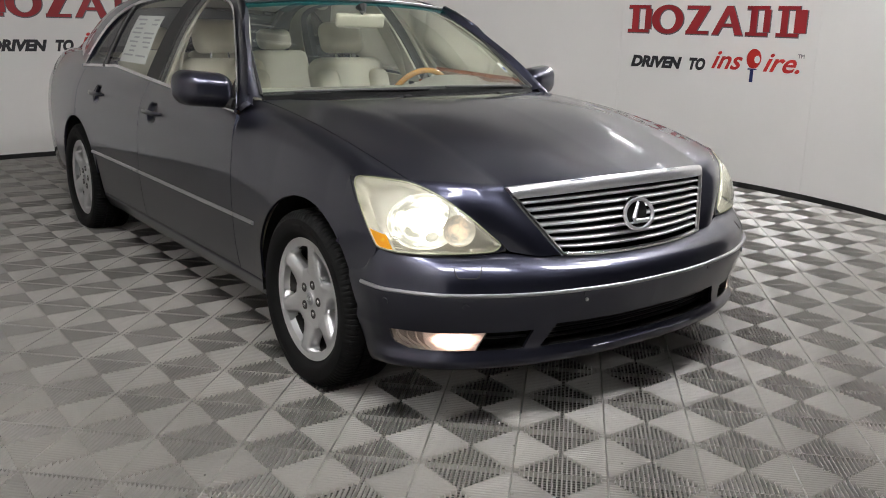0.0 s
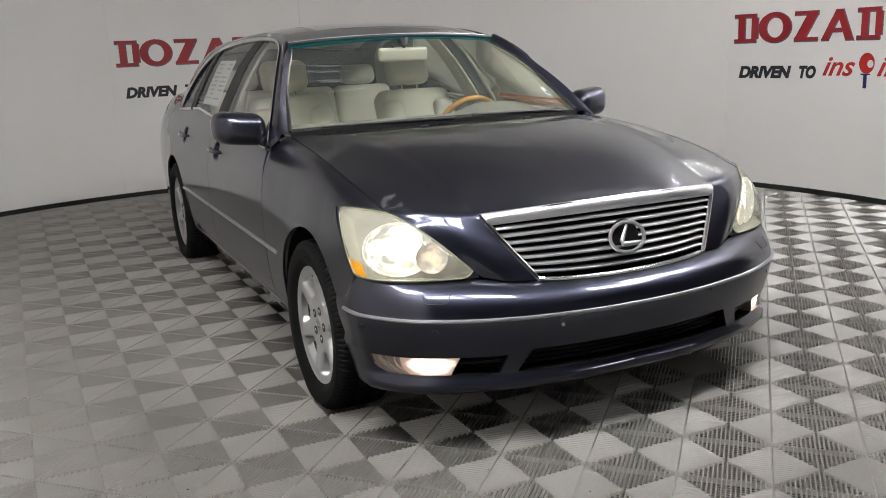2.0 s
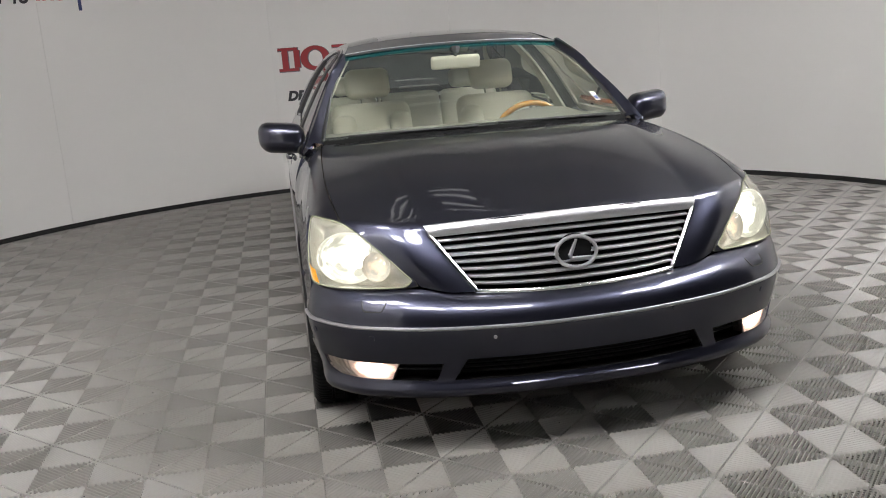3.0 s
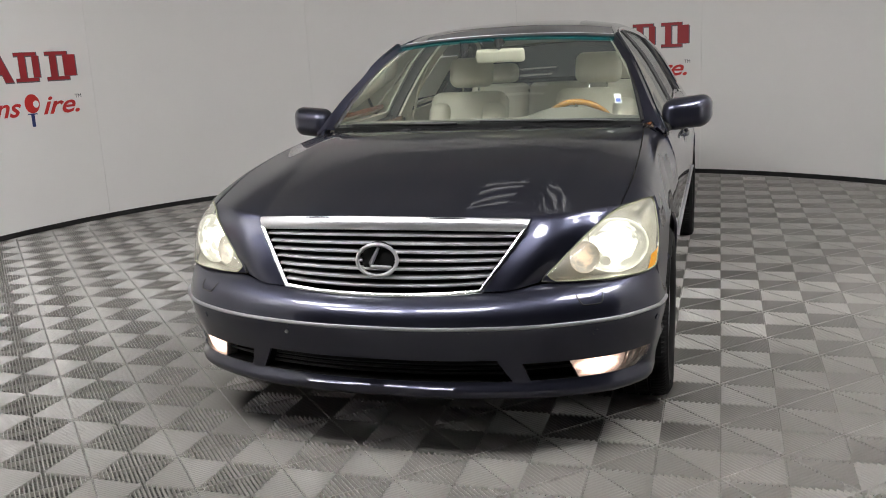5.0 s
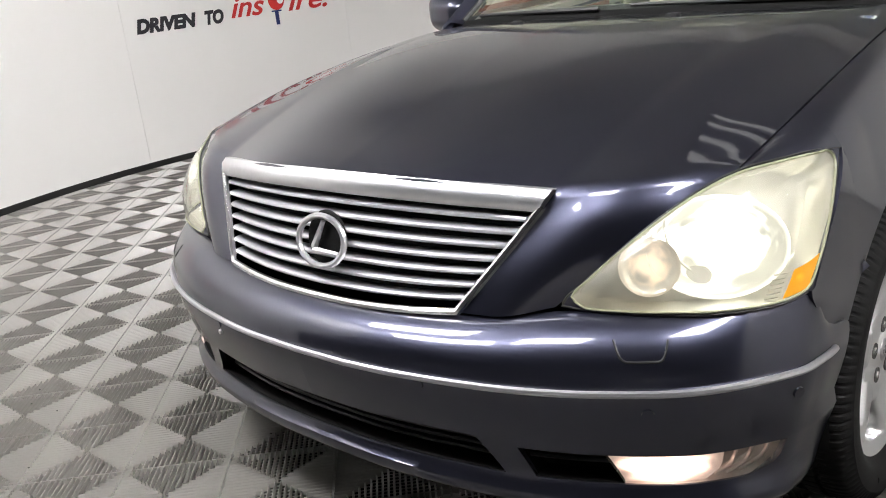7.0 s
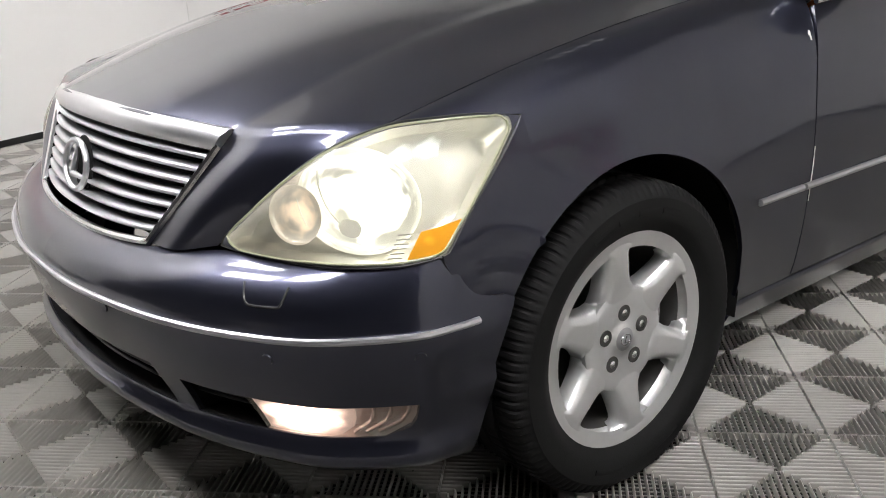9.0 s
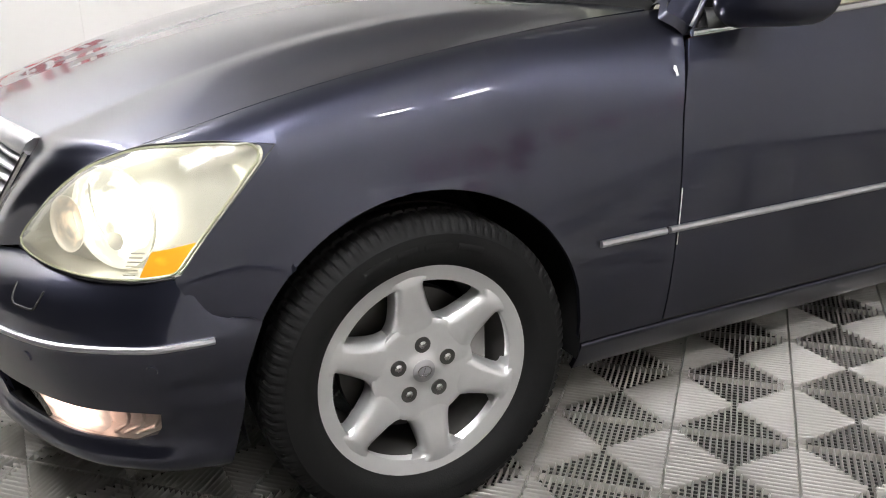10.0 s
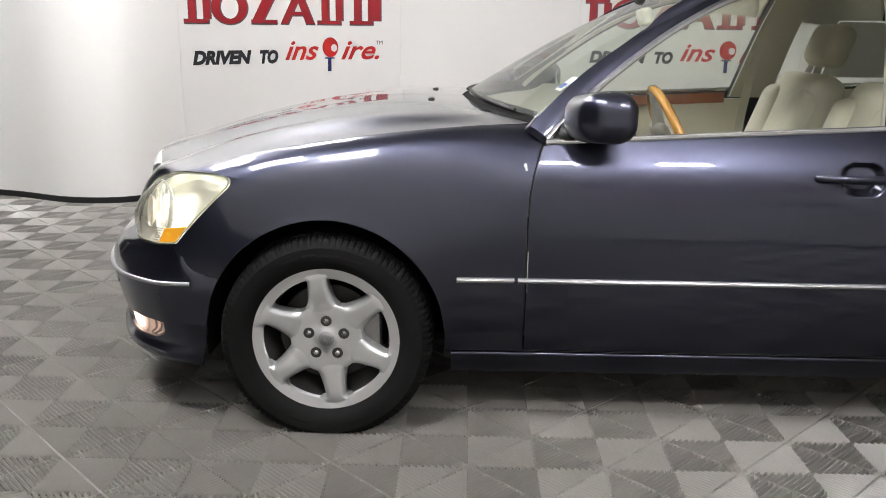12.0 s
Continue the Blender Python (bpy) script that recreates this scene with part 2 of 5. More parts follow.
def tube(bm, path, radius, seg=8, flat=1.0, up=(0, 0, 1), closed=False):
    """A round bar along a path; flat squeezes it across the up direction."""
    p = np.array(path, float)
    n = len(p)
    rings = []
    for k in range(n):
        a, b = (p[k - 1], p[(k + 1) % n]) if closed else (p[max(k - 1, 0)], p[min(k + 1, n - 1)])
        t = (b - a) / np.linalg.norm(b - a)
        s = np.cross(t, up)
        if np.linalg.norm(s) < 1e-4:
            s = np.cross(t, (1, 0.1, 0))
        s /= np.linalg.norm(s)
        w = np.cross(s, t)
        r = radius[k] if isinstance(radius, (list, np.ndarray)) else radius
        rings.append([bm.verts.new(p[k] + r * (math.cos(q) * s * flat + math.sin(q) * w)) for q in np.linspace(0, 2 * math.pi, seg, endpoint=False)])
    for k in range(n if closed else n - 1):
        a, b = rings[k], rings[(k + 1) % n]
        for j in range(seg):
            bm.faces.new((a[j], a[(j + 1) % seg], b[(j + 1) % seg], b[j]))
    if not closed:
        bm.faces.new(rings[0][::-1])
        bm.faces.new(rings[-1])
    return bm


def revolve(bm, profile, seg=64, notch=None):
    """Turn a profile of (radius, y) about the y axis."""
    rings = []
    for k in range(seg):
        a = 2 * math.pi * k / seg
        row = []
        for j, (r, y) in enumerate(profile):
            rr = r - (notch(j, k) if notch else 0)
            row.append(bm.verts.new((rr * math.cos(a), y, rr * math.sin(a))))
        rings.append(row)
    for k in range(seg):
        a, b = rings[k], rings[(k + 1) % seg]
        for j in range(len(profile) - 1):
            bm.faces.new((a[j], a[j + 1], b[j + 1], b[j]))
    return bm


def smooth(me, angle=40):
    me.shade_smooth()
    me.set_sharp_from_angle(angle=radians(angle))


def part(name, bm, mat, parent=None, label="", angle=40, fix=False):
    if fix:
        bmesh.ops.recalc_face_normals(bm, faces=bm.faces[:])
    me = bpy.data.meshes.new(name)
    bm.to_mesh(me)
    bm.free()
    for m in (mat if isinstance(mat, (list, tuple)) else [mat]):
        me.materials.append(m)
    smooth(me, angle)
    ob = new(name, me)
    ob.parent = parent
    if label:
        ob["label"] = label
    return ob


def mirrored(bm):
    """A copy of a mesh on the car's other side."""
    other = bm.copy()
    for v in other.verts:
        v.co.y = -v.co.y
    bmesh.ops.reverse_faces(other, faces=other.faces[:])
    return other


def pair(name, bm, mat, parent, label="", angle=40):
    """The same part on both sides. Returns left, right."""
    other = mirrored(bm)
    return part(name, bm, mat, parent, label, angle), part(name, other, mat, parent, label, angle)


def thing(name, label, category, group="", kind=""):
    return tagged(new(name), label, category, group, kind)


# ---- the room ----
CX, CY, RADIUS, HEIGHT, ROOM = -1.6, -0.2, 4.27, 3.94, 4.0


def on_wall(angle, r=RADIUS):
    return V(CX + r * math.cos(radians(angle)), CY + r * math.sin(radians(angle)))


ARC = (50.0, 319.0)
RETURN = [(1.95, -2.66), (2.35, -2.62), (2.85, -2.82), (3.6, -3.0), (4.6, -2.6), (5.3, -1.5), (5.6, 0.0), (5.2, 1.5), (4.2, 2.6), (3.0, 3.1), (1.8, 3.32), (0.8, 3.55)]
SEAMS = [50.0, 60.0, 83.0, 107.8, 136.6, 165.2, 190.0, 219, 247.8, 272.6, 293.7, 319]


def wall_panel(line, lo, hi, depth, centre):
    g = np.stack([np.stack([np.r_[p, lo] for p in line]), np.stack([np.r_[p, hi] for p in line])], 1)
    bm = bmesh.new()
    add_grid(bm, g)
    aim(clean(bm), centre)
    bmesh.ops.reverse_faces(bm, faces=bm.faces[:])
    bmesh.ops.solidify(bm, geom=bm.faces[:], thickness=depth)
    return bm


wall = tagged(new("wall"), "white curved studio wall of smooth upright panels", "wall", kind="structure")
tail_line = spline([on_wall(ARC[1])] + [V(*p) for p in RETURN[:4]], 33)
arc_line = [on_wall(a, RADIUS + 0.05) for a in np.linspace(*ARC, 120)]
back = np.vstack([arc_line, tail_line[3:] + V(0.01, -0.05)])
part("wall_backing", wall_panel(back, 0, HEIGHT + 0.01, 0.06, (CX, CY, 1.5)), BACKING, wall)
for a, b in zip(SEAMS[:-1], SEAMS[1:]):
    part("panel", wall_panel([on_wall(q) for q in np.linspace(a + 0.012, b - 0.012, 14)], 0.0, HEIGHT, 0.018, (CX, CY, 1.5)), WALL, wall)
for k in (0, 16):
    part("panel", wall_panel(tail_line[k:k + 17], 0.0, HEIGHT, 0.018, (1.6, 0, 1.5)), WALL, wall)
foot_line = np.vstack([[on_wall(a, RADIUS - 0.008) for a in np.linspace(*ARC, 120)], tail_line[1:] + V(0, 0.008)])
board = wall_panel(foot_line, 0.0, 0.042, 0.02, (CX, CY, 0.1))
tagged(part("baseboard", board, BLACK_TRIM), "thin black rubber baseboard along the foot of the wall", "baseboard", kind="structure")

bm = bmesh.new()
bmesh.ops.create_grid(bm, x_segments=30, y_segments=30, size=9.0)
for v in bm.verts:
    v.co += Vector((-0.3, 0, -0.0160))
tagged(part("floor", bm, SUBFLOOR), "dark floor under ribbed grey tiles", "floor", kind="structure")
floor = bpy.data.objects["floor"]
bm = bmesh.new()
box(bm, (-9.3, -9.0, ROOM), (8.7, 9.0, ROOM + 0.1))
tagged(part("ceiling", bm, CEILING), "plain grey ceiling with tube lamps and added diffuser lamps", "ceiling", kind="structure")


hall = tagged(new("hall_wall"), "plain dark grey wall of the hall round the studio", "wall", kind="structure")
for lo, hi in (((-9.4, -9.0, -0.014), (-9.3, 9.0, ROOM)), ((8.7, -9.0, -0.014), (8.8, 9.0, ROOM)), ((-9.3, -9.1, -0.014), (8.7, -9.0, ROOM)), ((-9.3, 9.0, -0.014), (8.7, 9.1, ROOM))):
    bm = bmesh.new()
    box(bm, lo, hi)
    part("hall_panel", bm, HALL, hall)


def ceiling_light(lit, label):
    """A housing with two tubes, or with one broad diffuser."""
    ob = thing("ceiling_light", label, "ceiling light", "ceiling lights")
    bm = bmesh.new()
    half = 0.33 if lit is TUBE else 0.62
    wide = 0.17 if lit is TUBE else 0.34
    box(bm, (-half, -wide, -0.05), (half, wide, 0.0), 0.006)
    part("housing", bm, SIGN_EDGE if lit is TUBE else HOUSING, ob)
    if lit is TUBE:
        for y in (-0.085, 0.085):
            bm = tube(bmesh.new(), [(-0.30, y, -0.078), (-0.1, y, -0.078), (0.1, y, -0.078), (0.30, y, -0.078)], 0.024, 10)
            part("tube", bm, TUBE, ob, "lit white tube")
    else:
        bm = bmesh.new()
        box(bm, (-0.58, -0.31, -0.078), (0.58, 0.31, -0.053))
        part("diffuser", bm, PANEL, ob, "lit white diffuser")
    return ob


TUBES = [(-2.36, -0.1), (-1.98, -0.1)]
# Unseen fill lamps, added to light floor and walls without showing in the paint.
FILL_PANELS = [(1.2, -2.2), (2.4, -1.7), (2.2, -0.2), (1.5, 2.2), (0.7, 2.9)]
for lit, label, places in ((TUBE, "grey ceiling fixture with two lit tubes", TUBES), (PANEL, "unseen white ceiling fixture with a lit diffuser, added as fill light", FILL_PANELS)):
    fixture = ceiling_light(lit, label)
    fixture.matrix_basis = pose(*places[0], ROOM, 0, 0, 90)
    for x, y in places[1:]:
        copy_thing(fixture, pose(x, y, ROOM, 0, 0, 90))


def wall_lamp():
    """A small box lamp high on the wall, facing the car."""
    ob = thing("wall_lamp", "small bright box lamp high on the wall, with black louvres added to cut its beam", "lamp", "wall lamps")
    bm = bmesh.new()
    box(bm, (-0.20, -0.05, 0.05), (0.20, 0.05, 0.27), 0.012)
    box(bm, (-0.06, 0.045, 0.10), (0.06, 0.072, 0.22), 0.004)
    part("housing", bm, HOUSING, ob)
    bm = bmesh.new()
    box(bm, (-0.17, -0.058, 0.075), (0.17, -0.053, 0.245))
    part("diffuser", bm, SPOT, ob, "bright white diffuser")
    # Unseen blades added to keep the lamp's beam off the hood.
    for k in range(13):
        x = -0.18 + 0.03 * k
        bm = bmesh.new()
        box(bm, (x - 0.001, -0.155, 0.06), (x + 0.001, -0.0595, 0.26))
        part("louvre", bm, LINER, ob)
    return ob


LAMP_Z = 2.84
lamp = wall_lamp()
lamp.matrix_basis = pose(-1.15, 3.98, LAMP_Z, 0, 0, 2)
copy_thing(lamp, pose(-2.0, 3.98, LAMP_Z, 0, 0, 12))


# ---- wall signs ----
def text_mesh(words, size, shear=0.0, widen=1.0, bold=0.0):
    cu = bpy.data.curves.new("text", "FONT")
    cu.body, cu.size, cu.shear, cu.offset = words, size, shear, bold
    cu.resolution_u = 4
    tmp = new("text", cu)
    me = bpy.data.meshes.new_from_object(tmp.evaluated_get(bpy.context.evaluated_depsgraph_get()))
    bpy.data.objects.remove(tmp)
    bpy.data.curves.remove(cu)
    bm = bmesh.new()
    bm.from_mesh(me)
    bpy.data.meshes.remove(me)
    for v in bm.verts:
        v.co.x *= widen
    return bm


def polygon(bm, pts, hole=None):
    if hole is None:
        bm.faces.new([bm.verts.new((x, y, 0)) for x, y in pts])
    else:
        a = [bm.verts.new((x, y, 0)) for x, y in pts]
        b = [bm.verts.new((x, y, 0)) for x, y in hole]
        for k in range(len(a)):
            j = (k + 1) % len(a)
            bm.faces.new((a[k], a[j], b[j], b[k]))
    return bm


def oval(cx, cy, rx, ry, n=36):
    return [(cx + rx * math.cos(2 * math.pi * k / n), cy + ry * math.sin(2 * math.pi * k / n)) for k in range(n)]


def rect(bm, x0, x1, y0, y1):
    return polygon(bm, [(x0, y0), (x1, y0), (x1, y1), (x0, y1)])


def bend(bm, start, dx, z, proud):
    """Lay a flat drawing on the curved wall, from a start angle to the right."""
    bmesh.ops.triangulate(bm, faces=bm.faces[:])
    out = bmesh.ops.extrude_face_region(bm, geom=bm.faces[:])
    top_v = [g for g in out["geom"] if isinstance(g, bmesh.types.BMVert)]
    for v in bm.verts:
        v.co.z = 0.0
    for v in top_v:
        v.co.z = proud
    for v in bm.verts:
        p = on_wall(start - math.degrees((v.co.x + dx) / RADIUS), RADIUS - 0.0005 - v.co.z)
        v.co = Vector((p[0], p[1], z + v.co.y))
    bmesh.ops.recalc_face_normals(bm, faces=bm.faces[:])
    return bm


def name_mark(k, g):
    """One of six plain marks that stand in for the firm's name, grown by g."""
    h = 0.232
    bm = bmesh.new()

    def stem(x0, x1):
        rect(bm, x0 - g, x1 + g, -g, h + g)

    def foot(x0, x1):
        rect(bm, x0 - g, x1 + g, -g, 0.026 + g)
        rect(bm, x0 - g, x1 + g, h - 0.026 - g, h + g)

    if k == 1:
        polygon(bm, oval(0.375, h / 2, 0.15 + g, h / 2 + 0.006 + g), oval(0.375, h / 2, 0.078 - g, h / 2 - 0.03 - g))
    elif k == 2:
        foot(0.555, 0.765)
        polygon(bm, [(0.56 - g, 0.02), (0.655 + g, 0.02), (0.765 + g, 0.21), (0.67 - g, 0.21)])
    elif k == 3:
        polygon(bm, [(0.80 - g, -g), (0.86 + g, -g), (0.985 + g, h + g), (0.925 - g, h + g)])
        polygon(bm, [(1.09 + g, -g), (1.02 - g, -g), (0.925 - g, h + g), (0.985 + g, h + g)])
        rect(bm, 0.86, 1.03, 0.065 - g, 0.09 + g)
    else:
        x = {0: 0.0, 4: 1.115, 5: 1.395}[k]
        stem(x + 0.038, x + 0.098)
        foot(x, x + 0.2)
        rect(bm, x + 0.16 - g, x + 0.218 + (0.05 if k == 5 else 0) + g, 0.03, 0.205)
    return bm


def wall_sign(start, lift=0.0):
    ob = thing("wall_sign", "red and black dealer sign lettered on the white wall", "wall sign", "wall signs")
    for k in range(6):
        mark = part("name_mark", bend(name_mark(k, 0.0), start, 0.0, 1.238 + lift, 0.0034), SIGN_RED, ob, "dark red block mark")
        part("mark_edge", bend(name_mark(k, 0.006), start, 0.004, 1.234 + lift, 0.0012), SIGN_EDGE, mark, "thin grey outline")
    for words, x, want in (("DRIVEN", 0.054, 0.49), ("TO", 0.615, 0.155)):
        bm = text_mesh(words, 0.128, 0.22, 1.0, 0.0075)
        lo, hi = min(v.co.x for v in bm.verts), max(v.co.x for v in bm.verts)
        for v in bm.verts:
            v.co.x = (v.co.x - lo) * want / (hi - lo)
        part("black_word", bend(bm, start, x, 0.945 + lift, 0.002), SIGN_BLACK, ob, "black slanted capital letters")
    for words, x, want in (("ins", 0.83, 0.29), ("ire.", 1.315, 0.335)):
        bm = text_mesh(words, 0.215, 0.38, 1.0, 0.0035)
        lo, hi = min(v.co.x for v in bm.verts), max(v.co.x for v in bm.verts)
        for v in bm.verts:
            v.co.x = (v.co.x - lo) * want / (hi - lo)
        part("red_word", bend(bm, start, x, 0.965 + lift, 0.002), SIGN_BRIGHT, ob, "bright red slanted letters")
    bm = polygon(bmesh.new(), oval(1.222, 0.093, 0.068, 0.078))
    part("paddle", bend(bm, start, 0, 0.965 + lift, 0.002), SIGN_BRIGHT, ob, "round red paddle blade")
    bm = polygon(bmesh.new(), oval(1.254, 0.088, 0.026, 0.029))
    part("ball", bend(bm, start, 0, 0.965 + lift, 0.004), SIGN_WHITE, ob, "white ball on the paddle")
    bm = rect(bmesh.new(), 1.198, 1.228, -0.095, 0.005)
    rect(bm, 1.172, 1.256, 0.004, 0.014)
    part("paddle_handle", bend(bm, start, 0, 0.965 + lift, 0.0026), SIGN_BLUE, ob, "dark blue paddle handle")
    part("trade_mark", bend(text_mesh("TM", 0.045), start, 1.62, 1.08 + lift, 0.002), SIGN_EDGE, ob, "small grey letters")


for a in (107.0, 189.2, 272.0, 318.4):
    wall_sign(a)
wall_sign(230.1, 1.05)


# ---- the car: x ahead, y to its left, the front axle over the origin ----
AXLE_F, AXLE_R, HUB_Z, ARCH_Z, ARCH_R = 0.0, -2.905, 0.303, 0.318, 0.366
car = thing("car", "dark blue-grey four-door saloon with its headlamps lit", "car")
INSIDE = (-1.6, 0, 0.6)
SIDE_Z = [0.18, 0.20, 0.27, 0.33, 0.42, 0.51, 0.60, 0.70, 0.78, 0.83, 0.87, 0.93, 0.985, 1.03]
SIDE_Y = [0.815, 0.835, 0.868, 0.882, 0.894, 0.900, 0.903, 0.900, 0.890, 0.880, 0.866, 0.838, 0.802, 0.76]
side_curve = np.array(spline(list(zip(SIDE_Z, SIDE_Y)), 240))


def side_y(x, z):
    """Half the width of the body at a place on its flank."""
    y = np.interp(z, side_curve[:, 0], side_curve[:, 1])
    if x > -0.1:
        k = (x + 0.1) / 0.5
        y -= k * k * (0.012 + 0.075 * max(z - 0.52, 0))
    if x < -3.0:
        k = (-3.0 - x) / 1.1
        y -= 0.03 * k + 0.12 * max(k, 0) ** 4
    lean = min(max((x + 0.60) / 0.35, 0), 1) * min(max((0.34 - x) / 0.2, 0), 1)
    y -= lean * 0.7 * max(min(z, 0.75) - 0.58, 0) ** 2
    for c in (AXLE_F, AXLE_R):
        d = math.hypot(x - c, z - ARCH_Z) - ARCH_R
        y += 0.006 * math.exp(-max(d, 0) / 0.060)
    return y


def arch(x, c):
    d = ARCH_R ** 2 - (x - c) ** 2
    return ARCH_Z + math.sqrt(d) if d > 0 else 0.0


def belt(x):
    return 0.913 - 0.050 * (x + 0.626) if x > -2.4 else 1.0017 + 0.05 * (x + 2.4)


def glass_y(z):
    d = z - 0.93
    return 0.838 - 0.48 * d - 0.25 * max(d, 0) ** 2 - 0.8 * max(z - 1.2, 0) ** 2


def flank(xs, low, high, n=18, off=0.0):
    """A sheet on the flank between two height curves."""
    g = []
    for x in xs:
        zs = np.linspace(low(x), high(x), n)
        g.append([V(x, side_y(x, z) + off, z) for z in zs])
    return np.array(g)


# hood and nose
GAP = spline([(-0.615, 0.748, 0.962), (-0.4, 0.765, 0.950), (-0.1, 0.778, 0.918), (0.2, 0.781, 0.868), (0.476, 0.760, 0.799)], 40)
NW = 48
front_edge = np.vstack([spline([(0.70, 0, 0.800), (0.688, 0.25, 0.795), (0.612, 0.490, 0.779)], 33),
                        spline([(0.612, 0.490, 0.779), (0.572, 0.62, 0.792), (0.470, 0.755, 0.800)], NW - 31)[1:]])
rear_edge = spline([(-0.405, 0, 0.990), (-0.44, 0.3, 0.986), (-0.52, 0.58, 0.974), (-0.612, 0.744, 0.962)], NW + 1)
centre_line = spline([(-0.405, 0, 0.990), (-0.14, 0, 0.980), (0.1, 0, 0.947), (0.33, 0, 0.898), (0.53, 0, 0.845), (0.65, 0, 0.815), (0.70, 0, 0.800)], 40)
gap_line = GAP + V(0, -0.004, 0)
gap_line[0], gap_line[-1] = rear_edge[-1], front_edge[-1]
hood_g = coons(rear_edge, front_edge, centre_line, gap_line)
w = np.linspace(0, 1, NW + 1)[:, None]
t = np.linspace(0, 1, 40)[None]
crest = 0.80 - 0.14 * t
rise = np.exp(-((w - crest * 0.96) / np.where(w < crest * 0.96, 0.50, 0.125)) ** 2) - np.exp(-((1 - crest * 0.96) / 0.125) ** 2) * w ** 4
rise = rise * (1 - w ** 12)
hood_g[:, :, 2] += 0.021 * rise * np.sin(np.pi * np.clip(t, 0, 1)) ** 0.8
hood_g[:, :, 2] += 0.010 * (1 - w ** 2) * np.sin(np.pi * t) ** 0.9
nose_top = hood_g[32:, -1]
lamp_top = spline([(0.470, 0.755, 0.800), (0.552, 0.70, 0.762), (0.618, 0.628, 0.695), (0.664, 0.556, 0.622), (0.683, 0.520, 0.588)], 14)
grille_side = spline([(0.612, 0.490, 0.779), (0.655, 0.452, 0.715), (0.70, 0.40, 0.645), (0.742, 0.345, 0.567)], 14)
nose_low = spline([(0.742, 0.345, 0.567), (0.728, 0.44, 0.572), (0.683, 0.520, 0.588)], len(nose_top))
nose_g = coons(nose_top, nose_low, grille_side, lamp_top)
bm = bmesh.new()
add_grid(bm, hood_g)
add_grid(bm, nose_g)
other = mirrored(bm)
me_tmp = bpy.data.meshes.new("tmp")
other.to_mesh(me_tmp)
bm.from_mesh(me_tmp)
bpy.data.meshes.remove(me_tmp)
other.free()
clean(bm, 2e-4)
hood = part("hood", thick(bm, 0.012, INSIDE), PAINT, car, angle=60)
for y in (-0.25, 0.25):
    bm = bmesh.new()
    box(bm, (-0.012, -0.018, 0), (0.012, 0.018, 0.014), 0.005, pose(-0.298, y, 0.982, 0, 6, 0))
    part("washer_nozzle", bm, PLASTIC, hood, "small black washer nozzle")


# fenders
def fender_section(x, n=15):
    """From the flank over the shoulder to the hood gap."""
    k = np.interp(x, GAP[:, 0], np.arange(len(GAP)))
    lo = int(min(max(math.floor(k), 0), len(GAP) - 2))
    q = GAP[lo] + (GAP[lo + 1] - GAP[lo]) * (k - lo)
    z0 = 0.70 if x > -0.3 else 0.70 + 0.10 * min((-0.3 - x) / 0.3, 1)
    a = V(x, side_y(x, z0), z0)
    zt = q[2]
    b = V(x, side_y(x, z0 + 0.6 * (zt - z0)) + 0.004, z0 + 0.62 * (zt - z0))
    c = V(x, q[1] + 0.062, zt - 0.012)
    d = V(x, q[1], zt)
    ts = np.linspace(0, 1, n)[:, None]
    return (1 - ts) ** 3 * a + 3 * (1 - ts) ** 2 * ts * b + 3 * (1 - ts) * ts ** 2 * c + ts ** 3 * d


def fender_low(x):
    return max(arch(x, AXLE_F), 0.275 if x < 0 else 0.505)


def gap_lean(z):
    """The gap before the front door bends back towards the top."""
    return -min(0.045 * max((z - 0.70) / 0.22, 0) ** 2, 0.048)


fx = np.r_[np.linspace(-0.605, -0.37, 16), np.linspace(-0.3655, 0.255, 46)]
g = []
for x in fx:
    top = fender_section(x)
    zs = np.linspace(fender_low(x), top[0][2], 14)
    g.append(np.vstack([[V(x, side_y(x, z), z) for z in zs[:-1]], top]))
for row in g:
    for k, p in enumerate(row):
        row[k] = p + V(gap_lean(p[2]) * min(max((-0.37 - p[0]) / 0.235, 0), 1), 0, 0)
bm = bmesh.new()
add_grid(bm, np.array(g))
# below the headlamp, and the tongue above it
lamp_out = spline([(0.253, 0.851, 0.797), (0.330, 0.868, 0.722), (0.395, 0.876, 0.655), (0.446, 0.874, 0.594)], 16)
lower = []
corner = fender_section(0.255, 60)
for x in np.linspace(0.255, 0.455, 19):
    z1 = float(np.interp(x, lamp_out[:, 0], lamp_out[:, 2])) + 0.004
    z0 = min(max(arch(x, AXLE_F), 0.490 + 0.080 * max((x - 0.392) / 0.055, 0) ** 1.3), z1 - 0.012)
    blend = max(0.0, 1 - (x - 0.255) / 0.10)
    ys = [side_y(x, z) - 0.002 * max(0, x - 0.30) / 0.145 for z in np.linspace(z0, z1, 10)]
    ys = [y + blend * (float(np.interp(z, corner[:, 2], corner[:, 1])) - side_y(0.255, z)) if z > 0.70 else y for y, z in zip(ys, np.linspace(z0, z1, 10))]
    lower.append([V(x, y, z) for y, z in zip(ys, np.linspace(z0, z1, 10))])
add_grid(bm, np.array(lower))
tongue = []
lamp_roof = spline([(0.253, 0.851, 0.797), (0.33, 0.834, 0.806), (0.41, 0.800, 0.806), (0.470, 0.760, 0.801)], 14)
